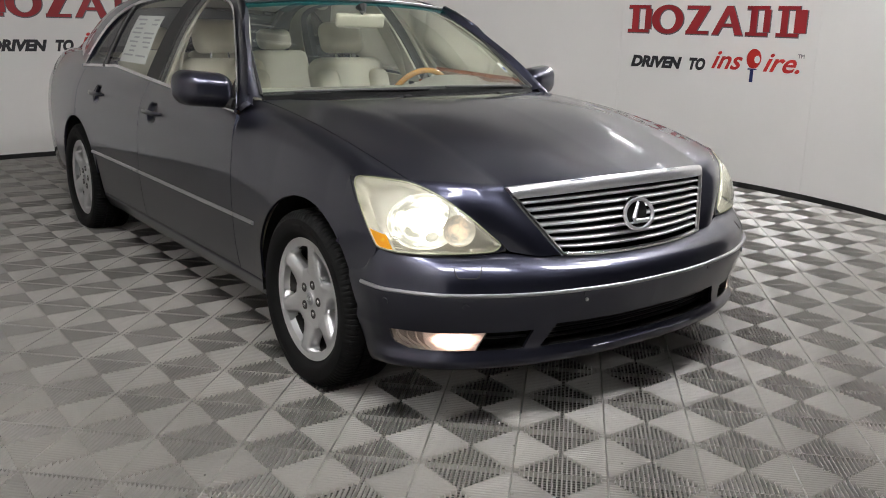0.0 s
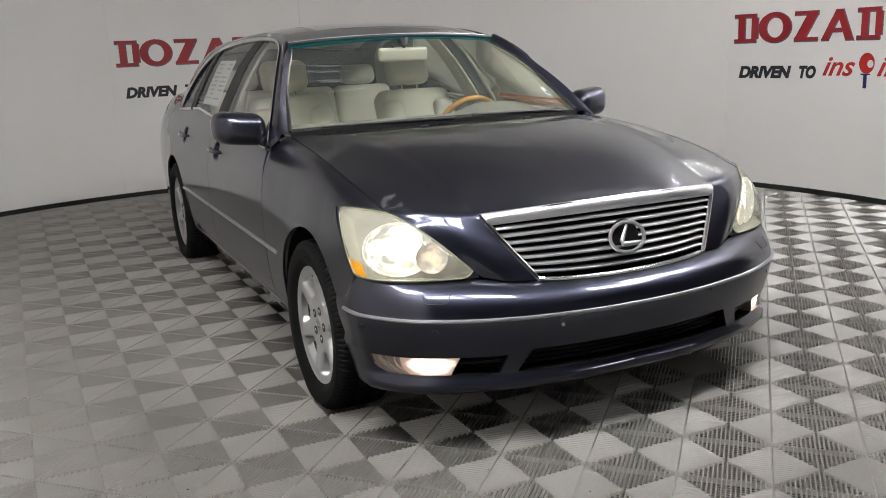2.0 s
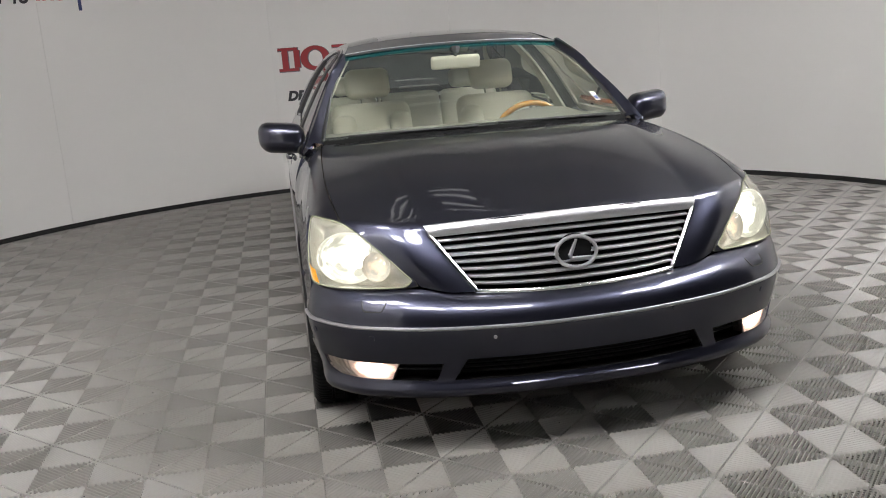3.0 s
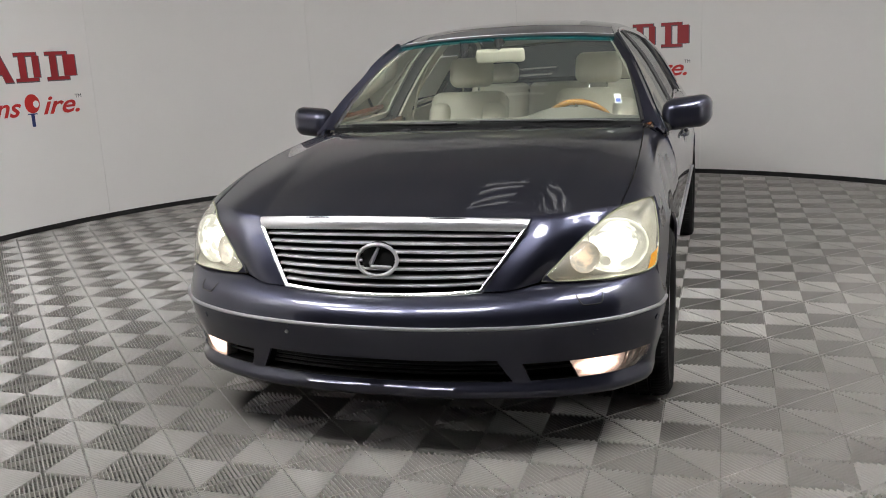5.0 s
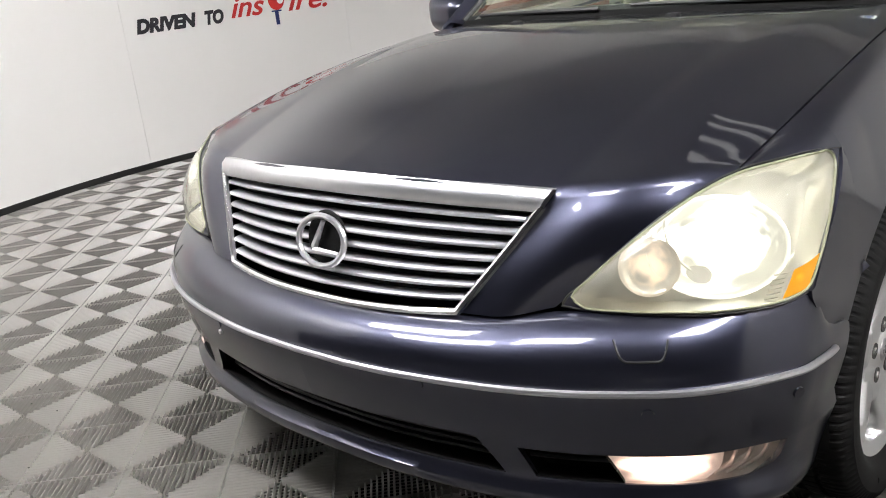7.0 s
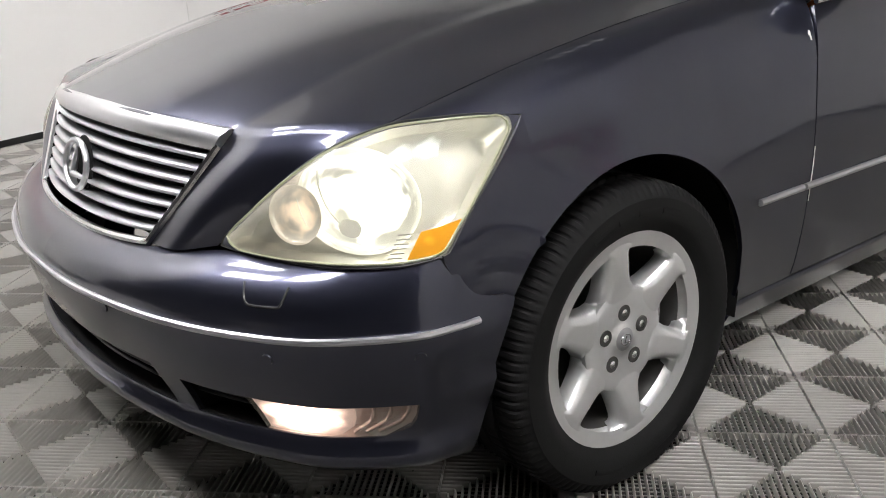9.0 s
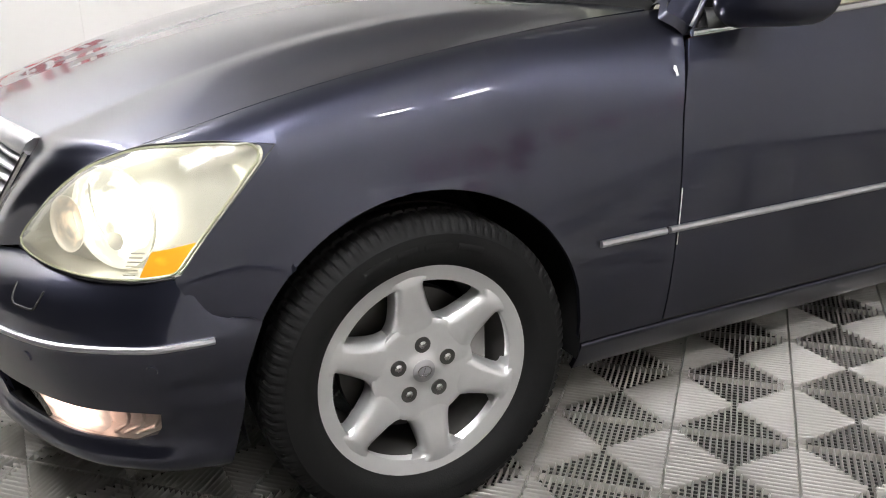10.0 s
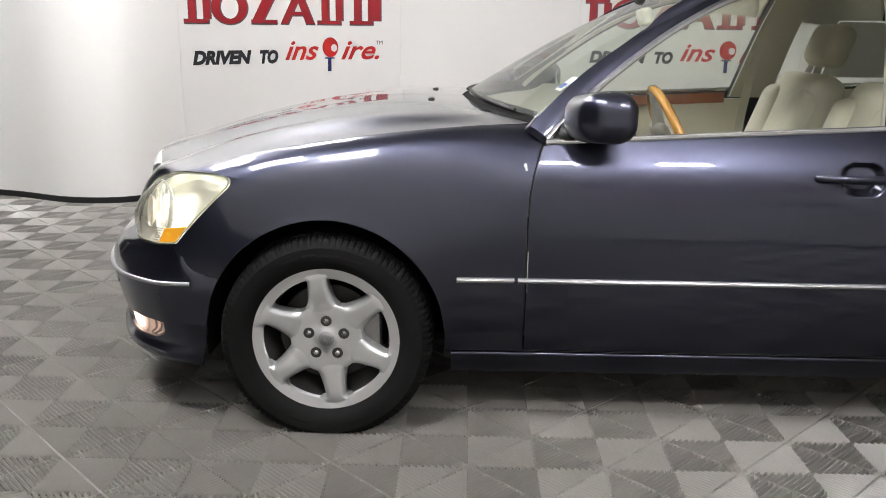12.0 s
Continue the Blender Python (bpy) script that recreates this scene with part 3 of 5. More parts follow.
for k, p in enumerate(lamp_roof):
    x = p[0]
    q = fender_section(min(x, 0.4699))[-1]
    over = corner[corner[:, 2] >= 0.797]
    over = spline(np.vstack([[np.interp(0.797, corner[:, 2], corner[:, k]) for k in range(3)], over]), 9)
    row = []
    for s_, o in zip(np.linspace(0, 1, 9), over):
        chord = (1 - s_) * over[0] + s_ * over[-1]
        row.append((1 - s_) * p + s_ * q + (o - chord + (1 - s_) * (over[0] - lamp_roof[0])) * (1 - k / 13) ** 1.3)
    tongue.append(row)
add_grid(bm, np.array(tongue))
fenders = pair("fender", thick(bm, 0.010, INSIDE), PAINT, car, angle=60)

# front bumper: a profile carried round the plan of the nose
PLAN = spline([(0.862, 0.0), (0.857, 0.16), (0.838, 0.306), (0.800, 0.48), (0.742, 0.632), (0.655, 0.775), (0.530, 0.876), (0.455, 0.899), (0.390, 0.904), (0.290, 0.903)], 400)
plan_y = PLAN[:, 1]
run = np.r_[0, np.cumsum(np.linalg.norm(np.diff(PLAN, axis=0), axis=1))]
TOP_EDGE = spline([(0.782, 0.0, 0.552), (0.772, 0.2, 0.555), (0.742, 0.345, 0.562), (0.712, 0.46, 0.572), (0.678, 0.54, 0.583), (0.640, 0.66, 0.583), (0.560, 0.80, 0.586), (0.455, 0.872, 0.590), (0.402, 0.890, 0.522), (0.318, 0.900, 0.503)], 400)
PROFILE = [(0.192, -0.145), (0.197, -0.075), (0.210, -0.040), (0.228, -0.025), (0.246, -0.026), (0.262, -0.035), (0.278, -0.039), (0.294, -0.037), (0.310, -0.034),
           (0.326, -0.030), (0.342, -0.026), (0.356, -0.022), (0.38, -0.015), (0.41, -0.008), (0.44, -0.003), (0.465, -0.001), (0.482, -0.002), (0.495, -0.005)]


def breaks(z):
    """Where the lower openings begin and end, as y on the plan, at a height."""
    z = min(max(z, 0.262), 0.356)
    k = (0.356 - z) / 0.094
    return [0.0, 0.405 + 0.060 * k, 0.480 + 0.040 * k, 0.628 + 0.045 * k, 0.884 - 0.010 * k - 0.030 * max(0, (0.302 - z) / 0.024) ** 1.6]


COUNT = [26, 5, 10, 20, 12]


MONO = int(np.argmax(plan_y)) + 1


def plan_points(z):
    x_end = max(math.sqrt(max(ARCH_R ** 2 - (z - ARCH_Z) ** 2, 0)), 0.318) if z > ARCH_Z else ARCH_R + 0.25 * (ARCH_Z - z)
    last = float(np.interp(-x_end, -PLAN[:, 0], run))
    b = [np.interp(y, plan_y[:MONO], run[:MONO]) for y in breaks(z)] + [last]
    at = np.concatenate([np.linspace(b[k], b[k + 1], COUNT[k], endpoint=False) for k in range(5)] + [[last]])
    p = np.stack([np.interp(at, run, PLAN[:, 0]), np.interp(at, run, PLAN[:, 1])], 1)
    tang = np.stack([np.interp(at, run, np.gradient(PLAN[:, 0], run)), np.interp(at, run, np.gradient(PLAN[:, 1], run))], 1)
    tang /= np.linalg.norm(tang, axis=1)[:, None]
    return p, np.stack([tang[:, 1], -tang[:, 0]], 1), at / run[-1]


STRIP_DIP = lambda f: 0.016 * math.cos(min(f, 1) * math.pi / 2)
rows = []
for z, d in PROFILE:
    p, n, f = plan_points(z)
    lift = np.array([0.0 if z < 0.40 else -STRIP_DIP(q) * (z - 0.40) / 0.095 for q in f])
    straight = float(np.interp(z, [0.19, 0.262, 0.30, 0.36], [-0.050, -0.034, -0.026, -0.008]))
    tuck = np.array([d + (straight - d) * min(max((q - 0.78) / 0.16, 0), 1) if z < 0.36 else d for q in f])
    drop = np.array([0.012 * (1 - q) if z < 0.25 else 0.0 for q in f])
    rows.append(np.c_[p + n * tuck[:, None], z + lift + drop])
p, n, f = plan_points(0.50)
base_row = rows[-1]
edge = np.stack([np.interp(f * 399, np.arange(400), TOP_EDGE[:, k]) for k in range(3)], 1)
shelf = []
for s_ in np.linspace(0, 1, 11)[1:]:
    mid = np.c_[base_row[:, :2] + n * 0.000, 0.72 * edge[:, 2] + 0.28 * base_row[:, 2]]
    mid[:, :2] = 0.93 * mid[:, :2] + 0.07 * edge[:, :2]
    near_arch = np.clip((f - 0.60) / 0.30, 0, 1)[:, None]
    near_arch = 0.8 * near_arch * near_arch * (3 - 2 * near_arch)
    mid = mid * (1 - near_arch) + 0.5 * (base_row + edge) * near_arch
    shelf.append((1 - s_) ** 2 * base_row + 2 * s_ * (1 - s_) * mid + s_ ** 2 * edge)
bumper_g = np.array(rows + shelf).transpose(1, 0, 2)
I1, I2, I3, I4 = np.cumsum(COUNT)[:4]
J0, J1 = 6, 11
zone = {}
for i in range(len(bumper_g) - 1):
    for j in range(len(bumper_g[0]) - 1):
        if J0 <= j < J1 and i < I1:
            zone[i, j] = "grille"
        elif J0 <= j < J1 - 1 and I2 <= i < I3:
            zone[i, j] = "recess"
        elif J0 <= j < J1 - 1 and I3 <= i < I4:
            zone[i, j] = "fog"
bm = bmesh.new()
add_grid(bm, bumper_g, lambda i, j: (i, j) not in zone)
other = mirrored(bm)
other.to_mesh(tmp_me := bpy.data.meshes.new("tmp"))
bm.from_mesh(tmp_me)
bpy.data.meshes.remove(tmp_me)
other.free()
clean(bm, 2e-4)
bumper = part("front_bumper", thick(bm, 0.012, INSIDE), PAINT, car, angle=50)
inward = normals(bumper_g)
if (inward[5, 14] @ V(1, 0, 0)) > 0:
    inward = -inward


def recess(kind, depth):
    bm = bmesh.new()
    cells = [c for c, k in zone.items() if k == kind]
    for i, j in cells:
        quad = [(i, j), (i + 1, j), (i + 1, j + 1), (i, j + 1)]
        bm.faces.new([bm.verts.new(bumper_g[a, b] + depth * inward[a, b]) for a, b in quad])
        for (di, dj), (e0, e1) in (((-1, 0), (3, 0)), ((1, 0), (1, 2)), ((0, -1), (0, 1)), ((0, 1), (2, 3))):
            if zone.get((i + di, j + dj)) != kind and not (i + di < 0):
                a, b = quad[e0], quad[e1]
                bm.faces.new([bm.verts.new(bumper_g[a] + 0.004 * inward[a]), bm.verts.new(bumper_g[b] + 0.004 * inward[b]),
                              bm.verts.new(bumper_g[b] + depth * inward[b]), bm.verts.new(bumper_g[a] + depth * inward[a])])
    return clean(bm)


bm = recess("grille", 0.07)
other = mirrored(bm)
other.to_mesh(tmp_me := bpy.data.meshes.new("tmp"))
bm.from_mesh(tmp_me)
bpy.data.meshes.remove(tmp_me)
other.free()
intake = part("lower_intake", bm, LINER, bumper, "black lower air intake", fix=True)
for j in (7, 8, 9, 10):
    line = np.array([bumper_g[i, j] + 0.03 * inward[i, j] for i in range(0, I1)])
    line = np.vstack([(line * (1, -1, 1))[::-1], line[1:]])
    part("intake_slat", tube(bmesh.new(), line, 0.0045, 6), PLASTIC, bumper, "thin black intake slat")
pair("side_recess", recess("recess", 0.055), LINER, bumper, "black recess beside the fog lamp")
for j in (8,):
    line = np.array([bumper_g[i, j] + 0.022 * inward[i, j] for i in range(I2, I3 + 1)])
    pair("recess_bar", tube(bmesh.new(), line, 0.004, 6), PLASTIC, bumper)
strip_line = np.array([bumper_g[i, len(PROFILE) - 2] - 0.003 * inward[i, len(PROFILE) - 2] for i in range(len(bumper_g) - 5)])
strip_line = np.vstack([(strip_line * (1, -1, 1))[::-1], strip_line[1:]])
part("bumper_strip", tube(bmesh.new(), strip_line, 0.0065, 8), SATIN, bumper, "thin satin silver strip across the bumper")

# fog lamps
cells = [c for c, k in zone.items() if k == "fog"]
bm = bmesh.new()
add_grid(bm, bumper_g[I3:I4 + 1, J0:J1] + 0.003 * inward[I3:I4 + 1, J0:J1])
fogs = pair("fog_lamp", clean(bm), FOG_LENS, car, "lit fog lamp behind a clear lens")
for q, ob in zip((1, -1), fogs):
    bm = recess("fog", 0.05)
    if q < 0:
        for v in bm.verts:
            v.co.y = -v.co.y
    part("reflector", bm, FOG_BOWL, ob, fix=True)
    bm = bmesh.new()
    add_grid(bm, (bumper_g[I3:I3 + 14, J0:J1] + 0.012 * inward[I3:I3 + 14, J0:J1]) * (1, q, 1))
    part("lit_bulb", bm, FOG_LIT, ob, "glowing warm white lamp")
    for i in range(I3 + 15, I4, 2):
        flute = [(bumper_g[i, j] + 0.022 * inward[i, j]) * (1, q, 1) for j in range(J0, J1)]
        part("flute", tube(bmesh.new(), flute, 0.0042, 6), FOG_BOWL, ob, "pale flute in the lamp's reflector")

# parking sensors and headlamp washers
def on_bumper(y, z):
    i = int(np.argmin(abs(bumper_g[:, 13, 1] - y)))
    j = int(np.argmin(abs(bumper_g[i, :, 2] - z)))
    return bumper_g[i, j], -inward[i, j]


def disc(p, n, r, depth, seg=20):
    bm = bmesh.new()
    m = Matrix.Translation(Vector(p)) @ Vector(n).to_track_quat("Z", "Y").to_matrix().to_4x4()
    bmesh.ops.create_cone(bm, cap_ends=True, segments=seg, radius1=r, radius2=r * 0.92, depth=depth, matrix=m)
    return bm


for y in (0.306, 0.700, 0.874):
    p, n = on_bumper(y, 0.446)
    pair("parking_sensor", disc(p, n, 0.011, 0.006), PAINT, bumper, "small round sensor")
p, n = on_bumper(0.306, 0.438)
part("screw", disc(p * (1, -1, 1) + n * (0, 0, 0) + V(0.003, 0, 0), n * (1, -1, 1), 0.006, 0.006), SATIN, bumper, "small bright screw head")
i0 = int(np.argmin(abs(bumper_g[:, 20, 1] - 0.655)))
i1 = int(np.argmin(abs(bumper_g[:, 20, 1] - 0.735)))


def skin(i_, j_, off):
    """A point on the bumper between its grid lines."""
    a0, b0 = int(i_), int(j_)
    fa, fb = i_ - a0, j_ - b0
    q_ = (1 - fa) * ((1 - fb) * bumper_g[a0, b0] + fb * bumper_g[a0, b0 + 1]) + fa * ((1 - fb) * bumper_g[a0 + 1, b0] + fb * bumper_g[a0 + 1, b0 + 1])
    return q_ - off * inward[a0, b0]


cap_line = spline([skin(i0 + d, j_, 0.0004) for d, j_ in ((0.0, 23.2), (0.45, 21.2), (0.9, 20.35), (1.6, 20.15), (i1 - i0 - 1.2, 20.15), (i1 - i0 - 0.5, 20.35), (i1 - i0 - 0.15, 21.2), (i1 - i0 + 0.2, 23.2))], 40)
pair("washer_cap", tube(bmesh.new(), cap_line, 0.0022, 6), BLACK_TRIM, bumper, "dark edge of a headlamp washer cap")


# grille
def grille_at(u, w_):
    xc = 0.698 + 0.082 * w_
    xe = 0.622 + 0.120 * w_
    zc = 0.795 - 0.238 * w_
    ze = 0.775 - 0.206 * w_
    hw = 0.488 - 0.145 * max(w_, 0) ** 1.05
    k = abs(u) ** 2.3
    return V(xc - (xc - xe) * k, u * hw, zc - (zc - ze) * k)


U = np.linspace(-1, 1, 41)
bm = sheet(np.array([[grille_at(u, w_) - V(0.050, 0, 0) for w_ in np.linspace(0.05, 0.97, 6)] for u in U]), 0.004)
grille = part("grille", bm, LINER, car, "bright grille of horizontal bars in a chrome frame")
for k in range(7):
    w_ = 0.222 + k * 0.112
    bm = bmesh.new()
    rows = []
    for u in np.linspace(-0.975, 0.975, 37):
        p = grille_at(u, w_)
        rows.append([p + V(-0.030, 0, 0.0050), p + V(-0.012, 0, 0.0062), p + V(-0.005, 0, 0.0056), p + V(-0.001, 0, 0.0030), p + V(0.0, 0, -0.0005), p + V(-0.003, 0, -0.0042), p + V(-0.009, 0, -0.0056), p + V(-0.030, 0, -0.004)])
    g = np.array(rows)
    add_grid(bm, np.concatenate([g, g[:, :1]], 1))
    part("grille_bar", aim(clean(bm), g.mean((0, 1))), BRIGHT, grille)
top_bar = []
for u in np.linspace(-1.0, 1.0, 41):
    a, b = grille_at(u, -0.015), grille_at(u, 0.135)
    top_bar.append([a + V(-0.03, 0, 0.002), a + V(0.001, 0, 0.004), 0.75 * a + 0.25 * b + V(0.012, 0, 0.002), 0.3 * a + 0.7 * b + V(0.013, 0, 0), b + V(0.006, 0, -0.002), b + V(-0.03, 0, 0)])
bm = bmesh.new()
add_grid(bm, np.array(top_bar))
for row in (top_bar[0], top_bar[-1]):
    bm.faces.new([bm.verts.new(p) for p in row])
part("top_bar", aim(clean(bm), np.array(top_bar).mean((0, 1)) - V(0.05, 0, 0)), BRIGHT, grille, "broad satin chrome bar")
frame_line = [grille_at(-1, w_) for w_ in np.linspace(0.10, 1, 12)] + [grille_at(u, 1.0) for u in np.linspace(-1, 1, 24)[1:-1]] + [grille_at(1, w_) for w_ in np.linspace(1, 0.10, 12)]
part("frame", tube(bmesh.new(), np.array(frame_line) + V(0.002, 0, 0), 0.0085, 8, up=(1, 0.01, 0.4)), CHROME, grille, "slim chrome frame")
c = V(0.757, 0, 0.668)
bm = bmesh.new()
loop_p = [c + V(-0.012 * math.sin(q) , 0.070 * math.cos(q), 0.050 * math.sin(q)) for q in np.linspace(0, 2 * math.pi, 40, endpoint=False)]
tube(bm, loop_p, 0.0068, 8, up=(1, 0, 0.1), closed=True)
emblem = part("emblem", bm, BRIGHT, grille, "plain chrome oval ring")
bm = tube(bmesh.new(), [c + V(-0.010, 0.004, 0.040), c + V(0.000, -0.022, -0.012), c + V(0.004, -0.020, -0.022), c + V(0.004, 0.050, -0.022)], [0.005, 0.008, 0.008, 0.005], 6, up=(1, 0, 0))
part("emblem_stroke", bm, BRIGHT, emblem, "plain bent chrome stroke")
part("emblem_back", disc(c + V(-0.016, 0, 0), (1, 0, 0.2), 0.060, 0.004, 32), LINER, emblem, "black backing disc")

# headlamps
NU, NV = 26, 14
h_top = np.vstack([lamp_roof[::1][:13], lamp_top[:13]])
h_top = spline(h_top[::2], NU)
h_top[0] = V(0.257, 0.851, 0.795)
h_low = spline([(0.445, 0.874, 0.596), (0.515, 0.846, 0.589), (0.590, 0.772, 0.587), (0.640, 0.665, 0.586), (0.668, 0.575, 0.588), (0.680, 0.532, 0.592)], NU)
h_out = lamp_out[np.linspace(0, 15, NV).round().astype(int)]
h_out = spline([(0.257, 0.851, 0.795), (0.330, 0.869, 0.722), (0.395, 0.877, 0.655), (0.445, 0.874, 0.596)], NV)
h_in = spline([h_top[-1], 0.5 * (h_top[-1] + h_low[-1]) + V(0.004, -0.004, 0), h_low[-1]], NV)
lamp_g = coons(h_top, h_low, h_out, h_in)
bulge = normals(lamp_g)
if bulge[10, 7] @ V(1, 1, 0.3) < 0:
    bulge = -bulge
uu, vv = np.linspace(0, 1, NU)[:, None, None], np.linspace(0, 1, NV)[None, :, None]
puff = np.sin(np.pi * uu) ** 0.8 * np.sin(np.pi * vv) ** 0.8
lens_g = lamp_g + 0.030 * puff * bulge
lamp_n = V(0.70, 0.66, 0.27) / np.linalg.norm([0.70, 0.66, 0.27])


def lens_at(u_, v_):
    a, b = min(u_, 0.9999) * (NU - 1), min(v_, 0.9999) * (NV - 1)
    a0, b0 = int(a), int(b)
    fa, fb = a - a0, b - b0
    return (1 - fa) * ((1 - fb) * lens_g[a0, b0] + fb * lens_g[a0, b0 + 1]) + fa * ((1 - fb) * lens_g[a0 + 1, b0] + fb * lens_g[a0 + 1, b0 + 1])


# the rounded outline of the lens, from the top edge round the inner tip
LENS_RIM = [(u_, 0.02) for u_ in np.linspace(0.105, 0.87, 15)] + [(0.985 - 0.09 * abs(2 * v_ - 1) ** 2.2, v_) for v_ in np.linspace(0.04, 0.96, 11)]
LENS_RIM += [(u_, 0.98) for u_ in np.linspace(0.87, 0.05, 14)] + [(0.018, v_) for v_ in np.linspace(0.94, 0.21, 9)]
LENS_RIM += [(0.012 + 0.085 * r_, 0.01 + 0.18 * (1 - math.sqrt(1 - (1 - r_) ** 2))) for r_ in np.linspace(0.06, 0.94, 8)]
lamps = pair("headlamp", sheet(lens_g), LENS, car, "lit headlamp under a yellowed clear lens")
for q, ob in zip((1, -1), lamps):
    flip = V(1, q, 1)
    house = lamp_g - (0.004 + 0.062 * np.minimum(1, 3.5 * puff)) * lamp_n
    part("lamp_housing", sheet(house * flip), REFLECTOR, ob, "pale silvery lamp housing")
    rim_line = np.vstack([h_top, h_in[1:], h_low[::-1][1:], h_out[::-1][1:-1]])
    part("lamp_seal", tube(bmesh.new(), rim_line * flip, 0.003, 5, closed=True), BLACK_TRIM, ob)

    def bowl(u_, v_, r, depth, mat, name, label, squash=1.0):
        i_, j_ = int(u_ * (NU - 1)), int(v_ * (NV - 1))
        p = (lamp_g[i_, j_] - 0.022 * lamp_n) * flip
        bm = bmesh.new()
        prof = [(r * math.sin(a), -depth * (1 - math.cos(a))) for a in np.linspace(0.02, math.pi / 2, 9)]
        prof = [(a, -b) for a, b in prof]
        revolve(bm, [(a, b - depth) for a, b in prof], 32)
        ax = Vector(V(0.86, 0.46 * q, 0.12))
        m = Matrix.Translation(Vector(p)) @ ax.to_track_quat("Y", "Z").to_matrix().to_4x4() @ Matrix.Diagonal((squash, 1, 1, 1))
        made = part(name, bm, mat, ob, label, fix=True)
        made.matrix_basis = m
        return made

    # this bowl's glint is emitted by its material, not reflected
    bowl(0.70, 0.60, 0.052, 0.018, GLINT_BOWL, "main_beam_bowl", "dull round main beam bowl with a warm glint put in as emission")
    bowl(0.46, 0.54, 0.090, 0.034, LIT, "dipped_beam", "glaring white dipped beam", 1.30)
    ring_c = (lamp_g[int(0.40 * (NU - 1)), int(0.46 * (NV - 1))] - 0.020 * lamp_n) * flip
    ax = Vector(V(0.86, 0.46 * q, 0.12)).normalized()
    side = ax.cross(Vector((0, 0, 1))).normalized()
    over = side.cross(ax)
    for r_, thin in ((0.102, 0.0022),):
        arc = [Vector(ring_c) + r_ * (math.cos(a) * side * q * 1.1 + math.sin(a) * over) for a in np.linspace(-0.9, 0.75, 20)]
        part("bowl_rim", tube(bmesh.new(), arc, thin, 6, up=tuple(ax)), BOWL, ob, "dull rim round the bowl")
    for k in range(6):
        v_ = 0.795 + 0.030 * k
        rib = [(lens_at(u_, v_) - 0.003 * lamp_n) * flip for u_ in (0.19, 0.205, 0.222, 0.24)]
        part("lens_rib", tube(bmesh.new(), rib, 0.0016, 5), REFLECTOR, ob)
    edge_line = spline(np.array([lens_at(u_, v_) + 0.0015 * lamp_n for u_, v_ in LENS_RIM + LENS_RIM[:1]]), 111)[:-1]
    part("lens_edge", tube(bmesh.new(), edge_line * flip, 0.0024, 6, closed=True), LENS_EDGE, ob, "thick yellowed edge of the lens")
    bm = bmesh.new()
    ga = []
    for r_ in np.linspace(0, 1, 9):
        ga.append([(lens_at(0.03 + 0.135 * r_, (0.74 + 0.045 * r_) * (1 - s_) + 0.965 * s_) + 0.0005 * lamp_n) * flip for s_ in np.linspace(0, 1, 6)])
    add_grid(bm, np.array(ga))
    part("amber_reflector", clean(bm), AMBER, ob, "amber side reflector with an added glow", fix=True)


# painted corners that round off the sharp ends of the lens
corner_g = np.array([[lens_at(0.085 * r_, 0.18 * (1 - math.sqrt(1 - (1 - r_) ** 2)) * s_) + 0.0018 * lamp_n for s_ in np.linspace(0, 1, 4)] for r_ in np.linspace(0, 0.98, 14)])
tip_g = np.array([[lens_at(1 - (0.015 + 0.090 * abs(2 * v_ - 1) ** 2.2) * s_, v_) + 0.0018 * lamp_n for s_ in np.linspace(0, 1, 4)] for v_ in np.linspace(0, 1, 15)])
pair("lamp_corner", sheet(corner_g), PAINT, car, angle=60)
pair("lamp_tip", sheet(tip_g), PAINT, car, angle=60)

# rockers, doors, rear quarters
xs_rock = np.linspace(-0.385, -2.52, 24)
sill_g = flank(xs_rock, lambda x: 0.192, lambda x: 0.262, 8)
lip = sill_g[:, -1:]
sill_g = np.concatenate([sill_g, lip + V(0, -0.0015, 0.004), lip + V(0, -0.005, 0.0065), lip + V(0, -0.022, 0.008)], 1)
pair("sill", sheet(sill_g, 0.012), PAINT, car, angle=60)
sill_line = np.array([V(x, side_y(x, 0.274) - 0.004, 0.275) for x in np.linspace(-0.40, -2.53, 20)])
pair("sill_strip", tube(bmesh.new(), sill_line, 0.0014, 6), BLACK_TRIM, car, "thin black seal along the sill")
DOOR_A, DOOR_B, DOOR_C = -0.609, -1.765, -2.90


HANDLES = [(-1.577, 0.826), (-2.505, 0.844)]


def door_grid(xa, xb, low, n=22):
    """A door skin, pressed in to a shallow cup behind its handle."""
    hx, hz = next(h for h in HANDLES if xb < h[0] < xa)
    fine = np.linspace(-1, 1, 25)
    xs = np.unique(np.r_[np.linspace(xa, xb, n), hx + 0.072 * fine])[::-1]
    g = []
    for x in xs:
        k = (x - xa) / (xb - xa)
        row = []
        for z in np.sort(np.r_[np.linspace(low(x), belt(x) - 0.004, 22), hz + 0.058 * fine]):
            r = (abs((x - hx) / 0.062) ** 3 + abs((z - hz) / 0.047) ** 3) ** (1 / 3)
            cup = 0.024 * min(max((1 - r) / 0.30, 0), 1) ** 0.8
            row.append(V(x + (gap_lean(z) * max(0, 1 - 4 * k) if xa == DOOR_A else 0), side_y(x, z) - cup, z))
        g.append(row)
    return np.array(g)


